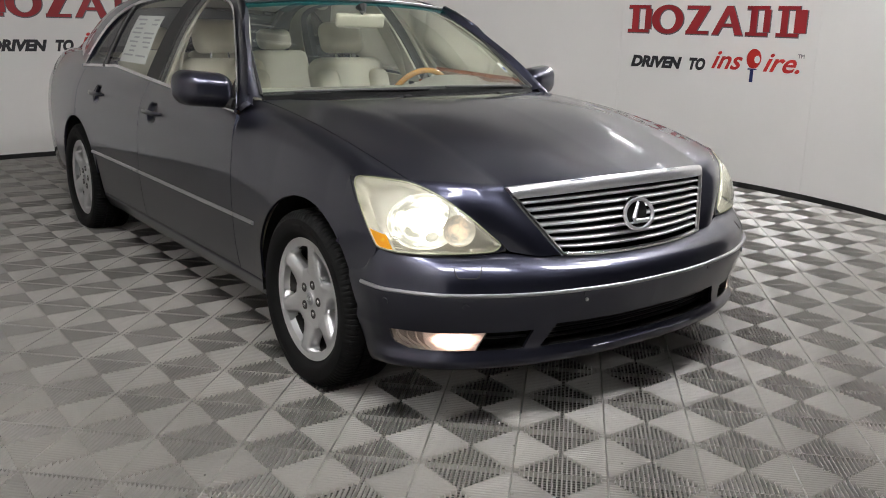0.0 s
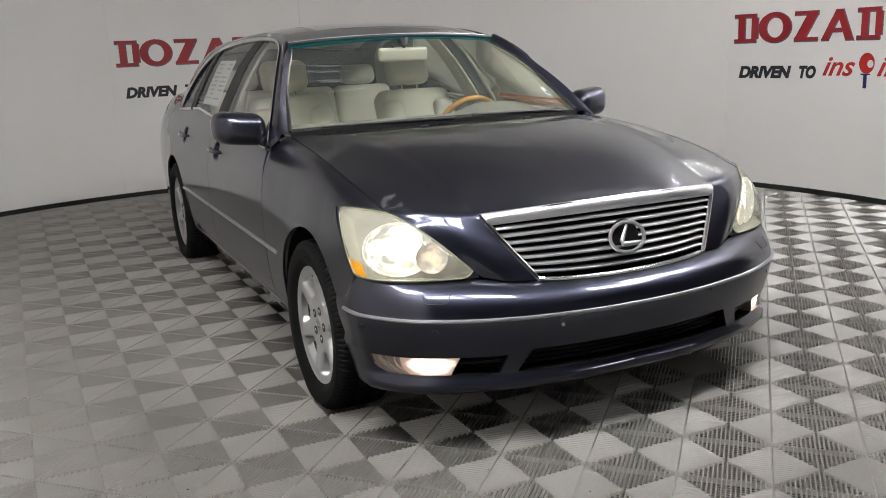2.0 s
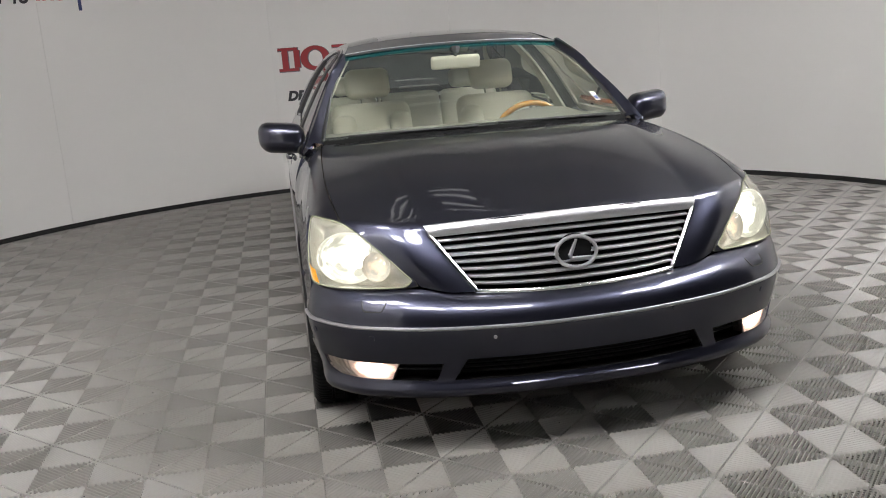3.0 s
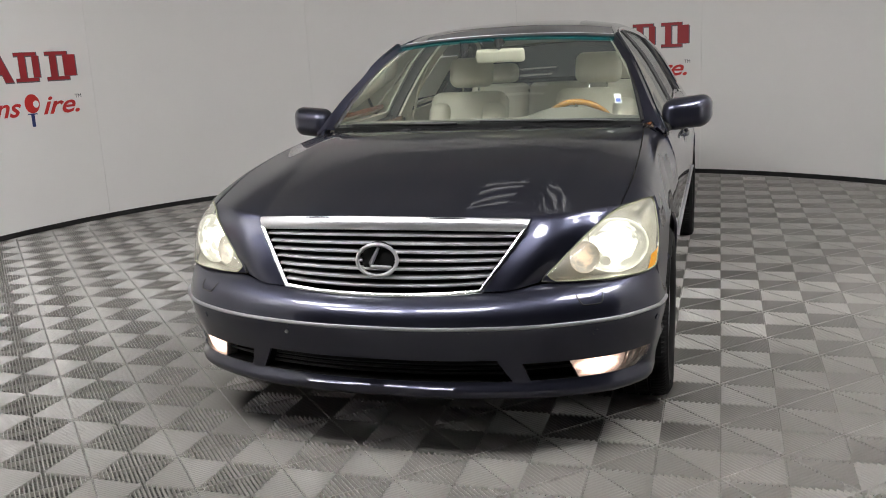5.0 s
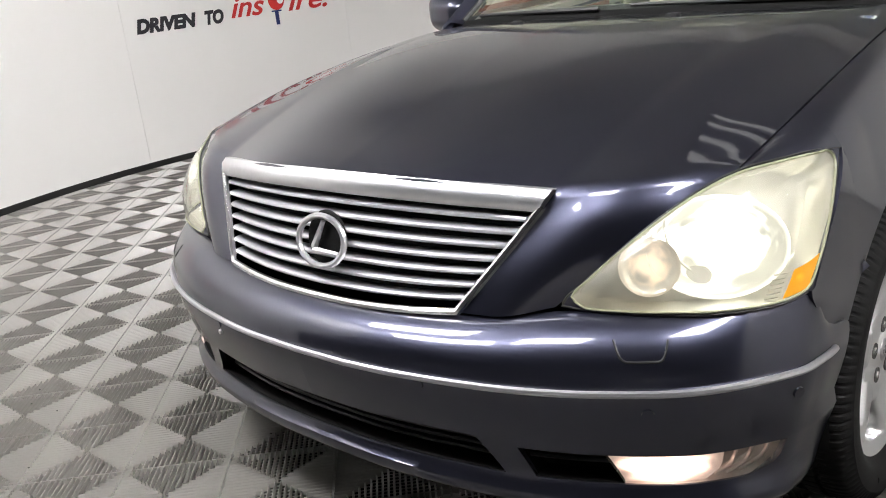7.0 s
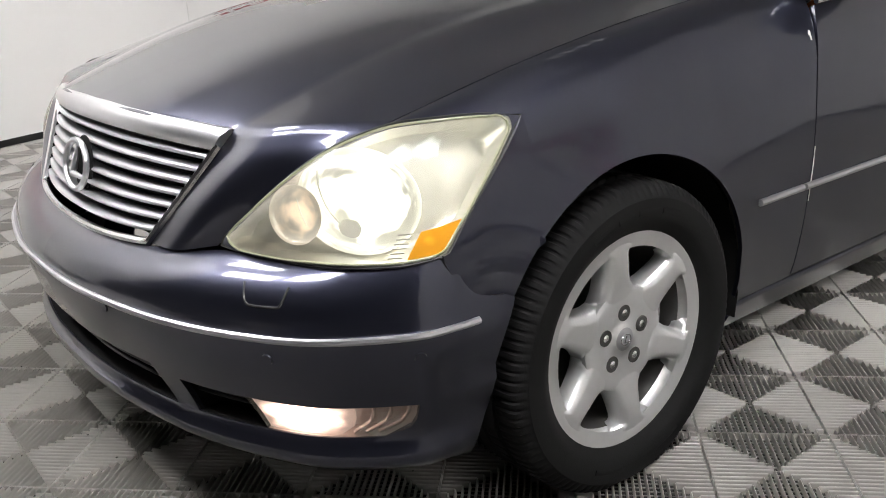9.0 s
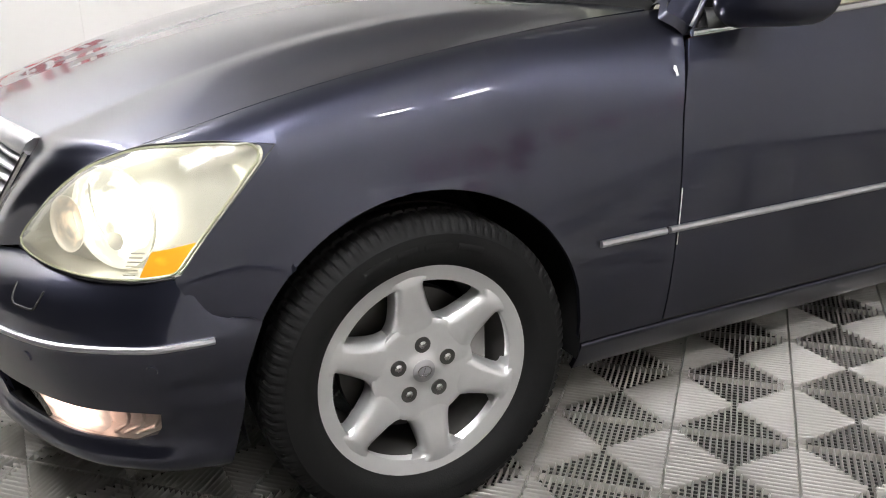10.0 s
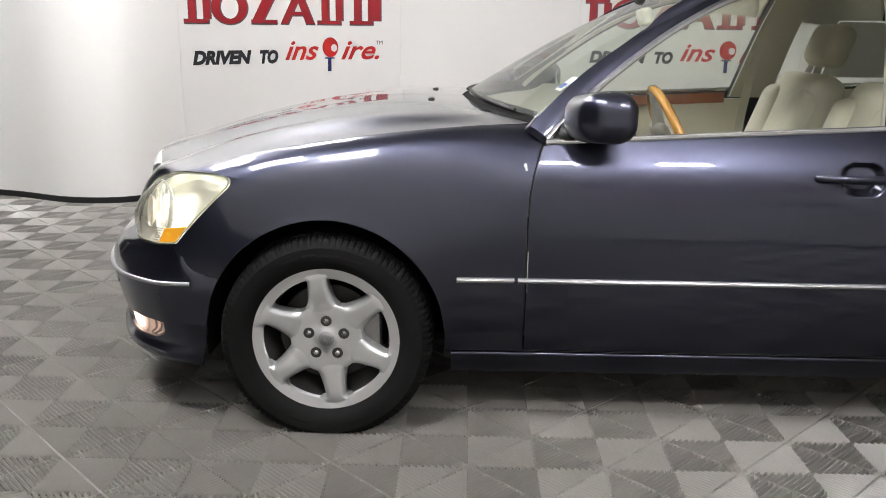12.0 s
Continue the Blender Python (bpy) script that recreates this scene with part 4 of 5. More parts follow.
front_doors = pair("front_door", sheet(door_grid(DOOR_A, DOOR_B + 0.002, lambda x: 0.280), 0.012), PAINT, car, "dark painted front door", 60)
rear_doors = pair("rear_door", sheet(door_grid(DOOR_B - 0.002, DOOR_C, lambda x: max(0.280, ARCH_Z + math.sqrt(max((ARCH_R + 0.045) ** 2 - (x - AXLE_R) ** 2, 0)) if x < AXLE_R + ARCH_R + 0.045 else 0.280), 48), 0.012), PAINT, car, "dark painted rear door", 60)
qx = np.r_[np.linspace(-2.545, -3.27, 48), np.linspace(-3.275, -4.06, 26)]
quarter = []
for x in qx:
    z1 = 0.99 + 0.028 * min(max((-2.95 - x) / 0.35, 0), 1) - 0.03 * max(-3.4 - x, 0)
    zs = np.linspace(max(arch(x, AXLE_R), 0.26), z1, 20)
    row = [V(x, side_y(x, z) - (0.003 if x > -2.90 else 0.0), z) for z in zs]
    y1 = row[-1][1]
    for s_ in np.linspace(0, 1, 7)[1:]:
        row.append(V(x, y1 - 0.10 * s_ ** 1.3, z1 + 0.045 * math.sin(s_ * math.pi / 2)))
    quarter.append(row)
quarter = np.array(quarter)
pair("rear_quarter", sheet(quarter, 0.010), PAINT, car, angle=60)
for q, ob in zip((1, -1), front_doors):
    for name, xa, xb in (("door_strip", -0.583, -1.755),):
        line = np.array([V(x, (side_y(x, 0.51) + 0.004) * q, 0.510) for x in np.linspace(xa, xb, 24)])
        part(name, tube(bmesh.new(), line, 0.0085, 8, 0.9), SATIN, ob, "satin silver rubbing strip")
for q, ob in zip((1, -1), rear_doors):
    line = np.array([V(x, (side_y(x, 0.51) + 0.004) * q, 0.510) for x in np.linspace(-1.778, -2.565, 16)])
    part("door_strip", tube(bmesh.new(), line, 0.0085, 8, 0.9), SATIN, ob, "satin silver rubbing strip")
for q, ob in zip((1, -1), fenders):
    line = np.array([V(x, (side_y(x, 0.51) + 0.004) * q, 0.510) for x in np.linspace(-0.40, -0.572, 6)])
    part("fender_strip", tube(bmesh.new(), line, 0.0085, 8, 0.9), SATIN, ob, "satin silver rubbing strip")


def door_handle(x, z, q, ob):
    y = side_y(x, z)
    line = [V(x + d, (y + o) * q, z + 0.002) for d, o in ((0.125, 0.004), (0.110, 0.016), (0.06, 0.026), (0, 0.029), (-0.07, 0.028), (-0.110, 0.018), (-0.125, 0.004))]
    part("door_handle", tube(bmesh.new(), line, [0.007, 0.010, 0.012, 0.0125, 0.0125, 0.011, 0.007], 10, 0.6), PAINT, ob, "body-coloured pull handle")


for q, a, b in zip((1, -1), front_doors, rear_doors):
    door_handle(HANDLES[0][0] + 0.015, HANDLES[0][1] + 0.002, q, a)
    door_handle(HANDLES[1][0] + 0.015, HANDLES[1][1] + 0.002, q, b)

# glasshouse
DLO = spline([(-0.66, 0.925), (-0.797, 1.060), (-0.971, 1.192), (-1.113, 1.278), (-1.25, 1.338), (-1.45, 1.376), (-1.75, 1.390), (-2.08, 1.388), (-2.36, 1.374), (-2.60, 1.345), (-2.77, 1.285), (-2.87, 1.185), (-2.93, 1.08), (-2.96, 0.985)], 90)
OUTER = spline([(-0.606, 0.962), (-0.752, 1.100), (-0.886, 1.195), (-1.048, 1.300), (-1.19, 1.362), (-1.45, 1.408), (-1.75, 1.424), (-2.10, 1.420), (-2.40, 1.406), (-2.70, 1.385), (-2.94, 1.345), (-3.15, 1.28), (-3.36, 1.19), (-3.55, 1.08), (-3.66, 1.03)], 90)


def house(x, z, off=0.0):
    back_in = 0.10 * min(max(-2.85 - x, 0) / 0.65, 1) ** 1.5
    return V(x, glass_y(z) + off - 0.012 * max(x + 0.9, 0) - back_in, z)


frame_g = np.array([[house(*((1 - s_) * a + s_ * b), 0.006 * math.sin(math.pi * s_)) for s_ in np.linspace(0, 1, 6)] for a, b in zip(DLO, OUTER)])
pillars = pair("side_frame", sheet(frame_g, 0.03), PAINT, car, "dark painted pillar and roof rail", 50)
chrome_top = np.array([house(x, z, 0.006) for x, z in DLO[:88]])
chrome_belt = np.array([V(x, side_y(x, belt(x)) + 0.004, belt(x) + 0.004) for x in np.linspace(-0.655, -2.96, 40)])
for q, ob in zip((1, -1), pillars):
    part("window_trim", tube(bmesh.new(), chrome_top * (1, q, 1), 0.0058, 8, 1.9, up=(0, 1, 0)), CHROME, ob, "chrome trim round the side windows")
for q, ob, ob2 in zip((1, -1), front_doors, rear_doors):
    part("belt_trim", tube(bmesh.new(), chrome_belt[:22] * (1, q, 1), 0.0060, 8, 1.5, up=(0, 1, 0)), CHROME, ob, "chrome waist strip")
    part("belt_trim", tube(bmesh.new(), chrome_belt[21:] * (1, q, 1), 0.0060, 8, 1.5, up=(0, 1, 0)), CHROME, ob2, "chrome waist strip")


def top_z(x):
    k = DLO[np.argsort(DLO[:, 0])]
    return float(np.interp(x, k[:, 0], k[:, 1]))


def window(xa0, xb0, xa1, xb1, n=16):
    """A pane between belt and frame; a slanted front or rear edge."""
    g = []
    for s_ in np.linspace(0, 1, n):
        xb, xt = xa0 + (xb0 - xa0) * s_, xa1 + (xb1 - xa1) * s_
        zb, zt = belt(xb) - 0.004, top_z(xt) + 0.004
        g.append([house(xb + (xt - xb) * r, zb + (zt - zb) * r, -0.010) for r in np.linspace(0, 1, 8)])
    return np.array(g)


WINDOWS = [("front_window", (-0.67, -1.66, -0.67, -1.74), front_doors), ("rear_window", (-1.835, -2.565, -1.89, -2.62), rear_doors), ("quarter_window", (-2.59, -2.95, -2.645, -2.945), rear_doors)]
for name, lim, obs in WINDOWS:
    for q, ob in zip((1, -1), obs):
        pane = part(name, sheet(window(*lim) * (1, q, 1)), SIDE_GLASS, ob, "clear lightly tinted pane")
        pane.visible_shadow = False
b_pil = np.array([[house(x0 + (x1 - x0) * s_, z, -0.004) for s_ in np.linspace(0, 1, 4)] for z, x0, x1 in [(0.94 + 0.455 * k, -1.655 - 0.085 * k, -1.84 - 0.055 * k) for k in np.linspace(0, 1, 10)]])
for q, ob in zip((1, -1), pillars):
    part("centre_pillar", sheet(b_pil * (1, q, 1), 0.03), BLACK_TRIM, ob, "black pillar between the doors")
    div = np.array([house(-2.577 - 0.055 * k, 0.990 + 0.345 * k, -0.004) for k in np.linspace(0, 1, 8)])
    part("window_divider", tube(bmesh.new(), div * (1, q, 1), 0.011, 6), BLACK_TRIM, ob)

foot_g = []
for x in np.linspace(-0.606, -0.690, 7):
    line = fender_section(x, 60)
    foot_g.append(spline(line[line[:, 2] > belt(x) + 0.002], 10) - V(0, 0.003, 0.003))
foot_g = np.array(foot_g)
for q, ob in zip((1, -1), pillars):
    part("pillar_foot", sheet(foot_g * (1, q, 1), 0.008), PAINT, ob, angle=60)

# windscreen, roof, rear window, boot
ws_low = spline([(-0.642, -0.742, 0.978), (-0.53, -0.52, 0.992), (-0.455, -0.26, 1.000), (-0.43, 0, 1.003), (-0.455, 0.26, 1.000), (-0.53, 0.52, 0.992), (-0.642, 0.742, 0.978)], 25)
ws_top = spline([(-1.185, -0.582, 1.352), (-1.160, -0.30, 1.372), (-1.152, 0, 1.378), (-1.160, 0.30, 1.372), (-1.185, 0.582, 1.352)], 25)
ws_side = spline([(-0.642, 0.742, 0.978), (-0.83, 0.692, 1.117), (-1.01, 0.638, 1.244), (-1.185, 0.582, 1.352)], 15)
ws_g = coons(ws_low, ws_top, ws_side * (1, -1, 1), ws_side)
ws_bow = np.sin(np.pi * np.linspace(0, 1, 25))[:, None] * np.sin(np.pi * np.linspace(0, 1, 15))[None]
ws_g += 0.012 * ws_bow[:, :, None] * V(0.55, 0, 0.8)
screen = part("windscreen", sheet(ws_g[:, :14]), WINDSHIELD, car, "clear laminated windscreen", 60)
screen.visible_shadow = False
band = part("sun_band", sheet(ws_g[:, 13:]), BAND, screen, "blue-green tinted sun band", 60)
band.visible_shadow = False
part("screen_trim", tube(bmesh.new(), np.vstack([ws_g[0, :], ws_g[1:, -1], ws_g[-1, ::-1][1:]]), 0.010, 6), BLACK_TRIM, screen, "black rubber screen trim")
part("top_trim", tube(bmesh.new(), ws_g[1:-1, -1] + V(-0.004, 0, 0.008), 0.0045, 6), SATIN, screen, "thin satin strip above the screen")
part("cowl", sheet(np.stack([ws_low + V(0.012, 0, -0.016), ws_low + V(-0.02, 0, 0.012)], 1), 0.006), LINER, car, "black cowl below the windscreen")
cw = np.array([np.interp(np.linspace(0, 1, 25), np.linspace(0, 1, 2 * NW + 1), np.r_[(hood_g[::-1, 0] * (1, -1, 1))[:, k], hood_g[1:, 0][:, k]]) for k in range(3)]).T
part("cowl_panel", sheet(np.stack([cw + V(0.006, 0, -0.012), ws_low + V(0.004, 0, -0.012)], 1), 0.006), LINER, car, "black plastic scuttle panel")
a_pillar = np.array([[(1 - s_) * ws_side[k] + s_ * house(*OUTER[int(round(np.interp(ws_side[k][2], OUTER[:40, 1], np.arange(40))))]) + V(0.008, 0.004, 0.004) * math.sin(math.pi * s_) for s_ in np.linspace(0, 1, 5)] for k in range(15)])
skirt = spline(np.vstack([frame_g[0], a_pillar[0][::-1][1:]]), 21)
skirt_g = np.array([[p + d * V(0.70, -0.30, -0.65) for d in (-0.004, 0.004, 0.011, 0.018)] for p in skirt])
for q, ob in zip((1, -1), pillars):
    part("pillar_root", sheet(skirt_g * (1, q, 1)), PAINT, ob, angle=80)
for q, ob in zip((1, -1), pillars):
    part("pillar_edge", sheet(a_pillar * (1, q, 1), 0.012), PAINT, ob, angle=60)
roof_x = [-1.152, -1.32, -1.55, -1.85, -2.2, -2.6, -2.97]
roof_z = [1.385, 1.424, 1.450, 1.462, 1.456, 1.428, 1.372]
order = np.argsort(OUTER[:, 0])


def roof_at(x, s_):
    zc = float(np.interp(x, roof_x[::-1], roof_z[::-1]))
    ze = float(np.interp(min(x, -1.19), OUTER[order, 0], OUTER[order, 1]))
    xx = x - 0.034 * abs(s_) ** 2.2 * max(0, 1 - (-1.15 - x) / 0.5)
    return V(xx, glass_y(ze) * s_, ze + (zc - ze) * (1 - abs(s_) ** 2.6))


roof_curve = spline(list(zip(roof_x, roof_z)), 60)
roof_x, roof_z = list(roof_curve[:, 0]), list(roof_curve[:, 1])
roof_g = [[roof_at(x, s_) for s_ in np.linspace(-1, 1, 31)] for x in np.linspace(-1.150, -2.97, 32)]
roof = part("roof", sheet(np.array(roof_g), 0.02), PAINT, car, angle=60)
sun = np.array([[roof_at(x, s_) + V(0, 0, 0.0008) for s_ in np.linspace(-0.68, 0.68, 17)] for x in np.linspace(-1.36, -1.80, 12)])
part("sunroof", sheet(sun, 0.006), ROOF_GLASS, roof, "dark glass sunroof panel")
bm = tube(bmesh.new(), [(-2.50, 0.0, 1.41), (-2.53, 0, 1.44), (-2.555, 0, 1.475)], [0.016, 0.011, 0.004], 8)
part("aerial", bm, PLASTIC, roof, "short black roof aerial")
pane_side = spline([(-2.98, 0.56, 1.350), (-3.30, 0.61, 1.215), (-3.62, 0.645, 1.045)], 9)
bg = coons(spline([(-2.98, -0.56, 1.350), (-2.95, 0, 1.378), (-2.98, 0.56, 1.350)], 17), spline([(-3.62, -0.645, 1.045), (-3.68, 0, 1.058), (-3.62, 0.645, 1.045)], 17), pane_side * (1, -1, 1), pane_side)
rear_pane = part("back_window", sheet(bg), SIDE_GLASS, car, "clear back window", 60)
rear_pane.visible_shadow = False
c_pil = np.array([[(1 - s_) * bg[-1, k] + s_ * np.array([house(*OUTER[int(i)]) for i in [np.interp(-bg[-1, k][0], -OUTER[:, 0], np.arange(90))]][0]) for s_ in np.linspace(0, 1, 4)] for k in range(9)])
for q, ob in zip((1, -1), pillars):
    part("rear_pillar", sheet(c_pil * (1, q, 1), 0.012), PAINT, ob, angle=60)
deck = np.array([[V(x, y * (quarter[0][-1][1] * 0 + float(np.interp(x, qx[::-1], quarter[::-1, -1, 1]))), float(np.interp(x, qx[::-1], quarter[::-1, -1, 2])) + 0.022 * (1 - abs(y) ** 2.5)) for y in np.linspace(-1, 1, 21)] for x in np.linspace(-3.35, -4.06, 16)])
part("boot_lid", sheet(deck, 0.012), PAINT, car, "dark painted boot lid", 60)
tail = np.array([[V(-4.06 - 0.06 * math.sin(math.pi * k), 0, 0) + V(0, y * quarter[-1][j][1], quarter[-1][j][2]) for j in range(len(quarter[-1]))] for y in np.linspace(-1, 1, 15) for k in [0.5 + y / 2]])
part("rear_bumper", sheet(tail, 0.012), PAINT, car, angle=60)

# hull: dark inner body, floor and wheel housings
bm = bmesh.new()
box(bm, (-3.9, -0.60, 0.20), (0.60, 0.60, 0.26), 0.02)
box(bm, (-2.45, -0.84, 0.20), (-0.45, 0.84, 0.30), 0.02)
underbody = part("underbody", bm, LINER, car, "black underbody", fix=True)
bm = bmesh.new()
box(bm, (-0.60, -0.70, 0.26), (-0.50, 0.70, 0.92), 0.01)
part("bulkhead", bm, LINER, car, fix=True)
for c in (AXLE_F, AXLE_R):
    bm = bmesh.new()
    g = []
    for a in np.linspace(-0.2, math.pi + 0.2, 30):
        g.append([V(c + (ARCH_R + 0.004) * math.cos(a), y, ARCH_Z + (ARCH_R + 0.004) * math.sin(a)) for y in (0.50, 0.66, 0.80, 0.885)])
    add_grid(bm, np.array(g))
    rim_pts = [bm.verts.new((c + (ARCH_R + 0.004) * math.cos(a), 0.50, ARCH_Z + (ARCH_R + 0.004) * math.sin(a))) for a in np.linspace(-0.2, math.pi + 0.2, 30)]
    bm.faces.new(rim_pts)
    pair("wheel_housing", clean(bm), LINER, car, "black plastic wheel housing")


# wheels
def build_wheel():
    bm = bmesh.new()
    revolve(bm, [(0.196, 0.088), (0.205, 0.090), (0.2285, 0.094), (0.2285, 0.086), (0.214, 0.078), (0.200, 0.060)], 72)
    hub = part("wheel", bm, ALLOY, car, "silver alloy wheel with six spokes", fix=True)
    bm = bmesh.new()
    revolve(bm, [(0.200, 0.060), (0.198, 0.05), (0.186, 0.0), (0.186, -0.08), (0.21, -0.1)], 72)
    part("barrel", bm, DARK_RECESS, hub, "dark wheel barrel", fix=True)
    bm = bmesh.new()
    R0, W = 0.2275, 0.1125
    prof = [(R0, -0.090), (0.250, -W), (0.290, -W - 0.004), (0.315, -W + 0.008), (0.326, -W + 0.024), (0.3285, -0.070), (0.3285, -0.052), (0.322, -0.050), (0.322, -0.042), (0.330, -0.040), (0.330, -0.006),
            (0.322, -0.004), (0.322, 0.004), (0.330, 0.006), (0.330, 0.040), (0.322, 0.042), (0.322, 0.050), (0.3285, 0.052), (0.3285, 0.070), (0.326, W - 0.024), (0.322, W - 0.014), (0.312, W - 0.006), (0.300, W), (0.297, W + 0.003), (0.286, W + 0.004), (0.262, W + 0.003), (0.245, W - 0.004), (0.234, 0.098), (R0, 0.094)]
    def notch(j, k):
        if 18 <= j <= 21 and k % 6 < 2:
            return 0.0045
        if 14 <= j <= 17 and k % 8 < 2:
            return 0.0045
        return 0.0
    revolve(bm, prof, 624, notch)
    for v in bm.verts:
        sink = 0.001 - HUB_Z - v.co.z
        if sink > 0:
            v.co.z += sink
        if sink > -0.05:
            v.co.y += math.copysign(0.007 * min((sink + 0.05) / 0.06, 1), v.co.y) if 0.24 < math.hypot(v.co.x, v.co.z) < 0.32 else 0
    part("tyre", bm, RUBBER, hub, "black rubber road tyre", 30, fix=True)
    bm = bmesh.new()
    revolve(bm, [(0.001, 0.082), (0.028, 0.082), (0.031, 0.0795), (0.05, 0.0790), (0.080, 0.0800), (0.100, 0.0806), (0.109, 0.0800), (0.1115, 0.0785), (0.1125, 0.070)], 72)
    part("hub_face", bm, ALLOY, hub, fix=True)
    bm = bmesh.new()
    revolve(bm, [(0.001, 0.0865), (0.018, 0.086), (0.0245, 0.083), (0.026, 0.078)], 32)
    part("centre_cap", bm, SATIN, hub, "plain round centre cap", fix=True)
    bm = tube(bmesh.new(), [V(0.0145 * math.cos(a), 0.0862, 0.0115 * math.sin(a)) for a in np.linspace(0, 2 * math.pi, 20, endpoint=False)], 0.0013, 6, up=(0, 1, 0), closed=True)
    tube(bm, [(-0.002, 0.0866, 0.009), (0.004, 0.0866, -0.006), (-0.010, 0.0866, -0.006)], 0.0013, 6, up=(0, 1, 0))
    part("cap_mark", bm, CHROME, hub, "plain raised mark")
    for k in range(6):
        a0 = radians(82 + 60 * k)
        bm = bmesh.new()
        g = []
        for r, hw, y in ((0.084, 0.0460, 0.0790), (0.094, 0.0510, 0.0808), (0.104, 0.0555, 0.0820), (0.112, 0.0580, 0.0826), (0.1165, 0.0505, 0.083), (0.122, 0.0455, 0.0842), (0.135, 0.0405, 0.0862), (0.155, 0.0362, 0.0893), (0.178, 0.0328, 0.0922), (0.190, 0.0328, 0.093), (0.1955, 0.0385, 0.0927), (0.199, 0.050, 0.0922), (0.206, 0.061, 0.091), (0.214, 0.066, 0.090)):
            row = []
            for s_, dy in ((-1.05, -0.045), (-1.0, -0.014), (-0.88, -0.0085), (-0.66, -0.0012), (-0.45, 0.0), (0, 0.0006), (0.45, 0.0), (0.66, -0.0012), (0.88, -0.0085), (1.0, -0.014), (1.05, -0.045)):
                ang = a0 + s_ * hw / max(r, 0.05) * (0.96)
                row.append(V(r * math.cos(ang), y + dy, r * math.sin(ang)))
            g.append(row)
        add_grid(bm, np.array(g))
        part("spoke", aim(clean(bm), (0, -0.5, 0)), ALLOY, hub, angle=50)
    for a0, a1 in ((62, 74), (77, 86), (89, 101), (104, 116), (240, 268), (272, 296)):
        arc = [V(0.272 * math.cos(radians(a)), W + 0.0040, 0.272 * math.sin(radians(a))) for a in np.linspace(a0, a1, 6)]
        part("sidewall_mark", tube(bmesh.new(), arc, 0.0014, 6, 5.0, up=(0, 1, 0)), RUBBER, hub, "raised plain bar on the sidewall")
    for k in range(5):
        a = radians(90 + 72 * k)
        c = V(0.057 * math.cos(a), 0.0, 0.057 * math.sin(a))
        bm = bmesh.new()
        revolve(bm, [(0.0175, 0.0785), (0.0170, 0.0812), (0.0150, 0.0810), (0.001, 0.0803)], 20)
        bmesh.ops.transform(bm, matrix=Matrix.Translation(Vector(c)), verts=bm.verts[:])
        part("lug_hole", bm, DARK_RECESS, hub, fix=True)
        bm = bmesh.new()
        revolve(bm, [(0.001, 0.0838), (0.0055, 0.0835), (0.0080, 0.0815), (0.0088, 0.066)], 12)
        bmesh.ops.transform(bm, matrix=Matrix.Translation(Vector(c)), verts=bm.verts[:])
        part("lug_nut", bm, CHROME, hub, "chrome wheel nut", fix=True)
    bm = bmesh.new()
    revolve(bm, [(0.06, 0.012), (0.155, 0.012), (0.157, 0.008), (0.157, -0.012), (0.06, -0.012)], 48)
    part("brake_disc", bm, IRON, hub, "bare iron brake disc", fix=True)
    bm = bmesh.new()
    box(bm, (-0.165, -0.035, -0.075), (-0.105, 0.045, 0.075), 0.012)
    part("brake_caliper", bm, CALIPER, hub, "cast brake caliper", fix=True)
    return hub


wheel = build_wheel()
wheel.matrix_basis = pose(AXLE_F, 0.790, HUB_Z)
for x, y, spin, turn in ((AXLE_F, -0.790, -16, 180), (AXLE_R, 0.790, 9, 0), (AXLE_R, -0.790, -16, 180)):
    for ob in copy_thing(wheel, pose(x, y, HUB_Z, 0, spin, turn)).children:
        if ob.name.startswith("tyre"):
            ob.matrix_basis = pose(0, 0, 0, 0, -spin, 0)

# door mirrors
bm = bmesh.new()
box(bm, (-0.935, 0.812, 0.925), (-0.782, 1.040, 1.072), 0.056, None, 7)
for v in bm.verts:
    s_ = min(max((v.co.x + 0.935) / 0.153, 0), 1)
    v.co.y = 0.926 + (v.co.y - 0.926) * (1 - 0.16 * s_ * s_)
    v.co.z = 1.000 + (v.co.z - 1.000) * (1 - 0.10 * s_ * s_) + 0.010 * (v.co.y - 0.926) / 0.114
    v.co.x -= 0.30 * max(v.co.y - 0.926, 0) ** 1.2 + 0.02 * (v.co.y - 0.926) / 0.114
bmesh.ops.translate(bm, verts=bm.verts[:], vec=(0.070, 0, 0))
mirrors = pair("door_mirror", bm, PAINT, car, "dark painted door mirror", 60)
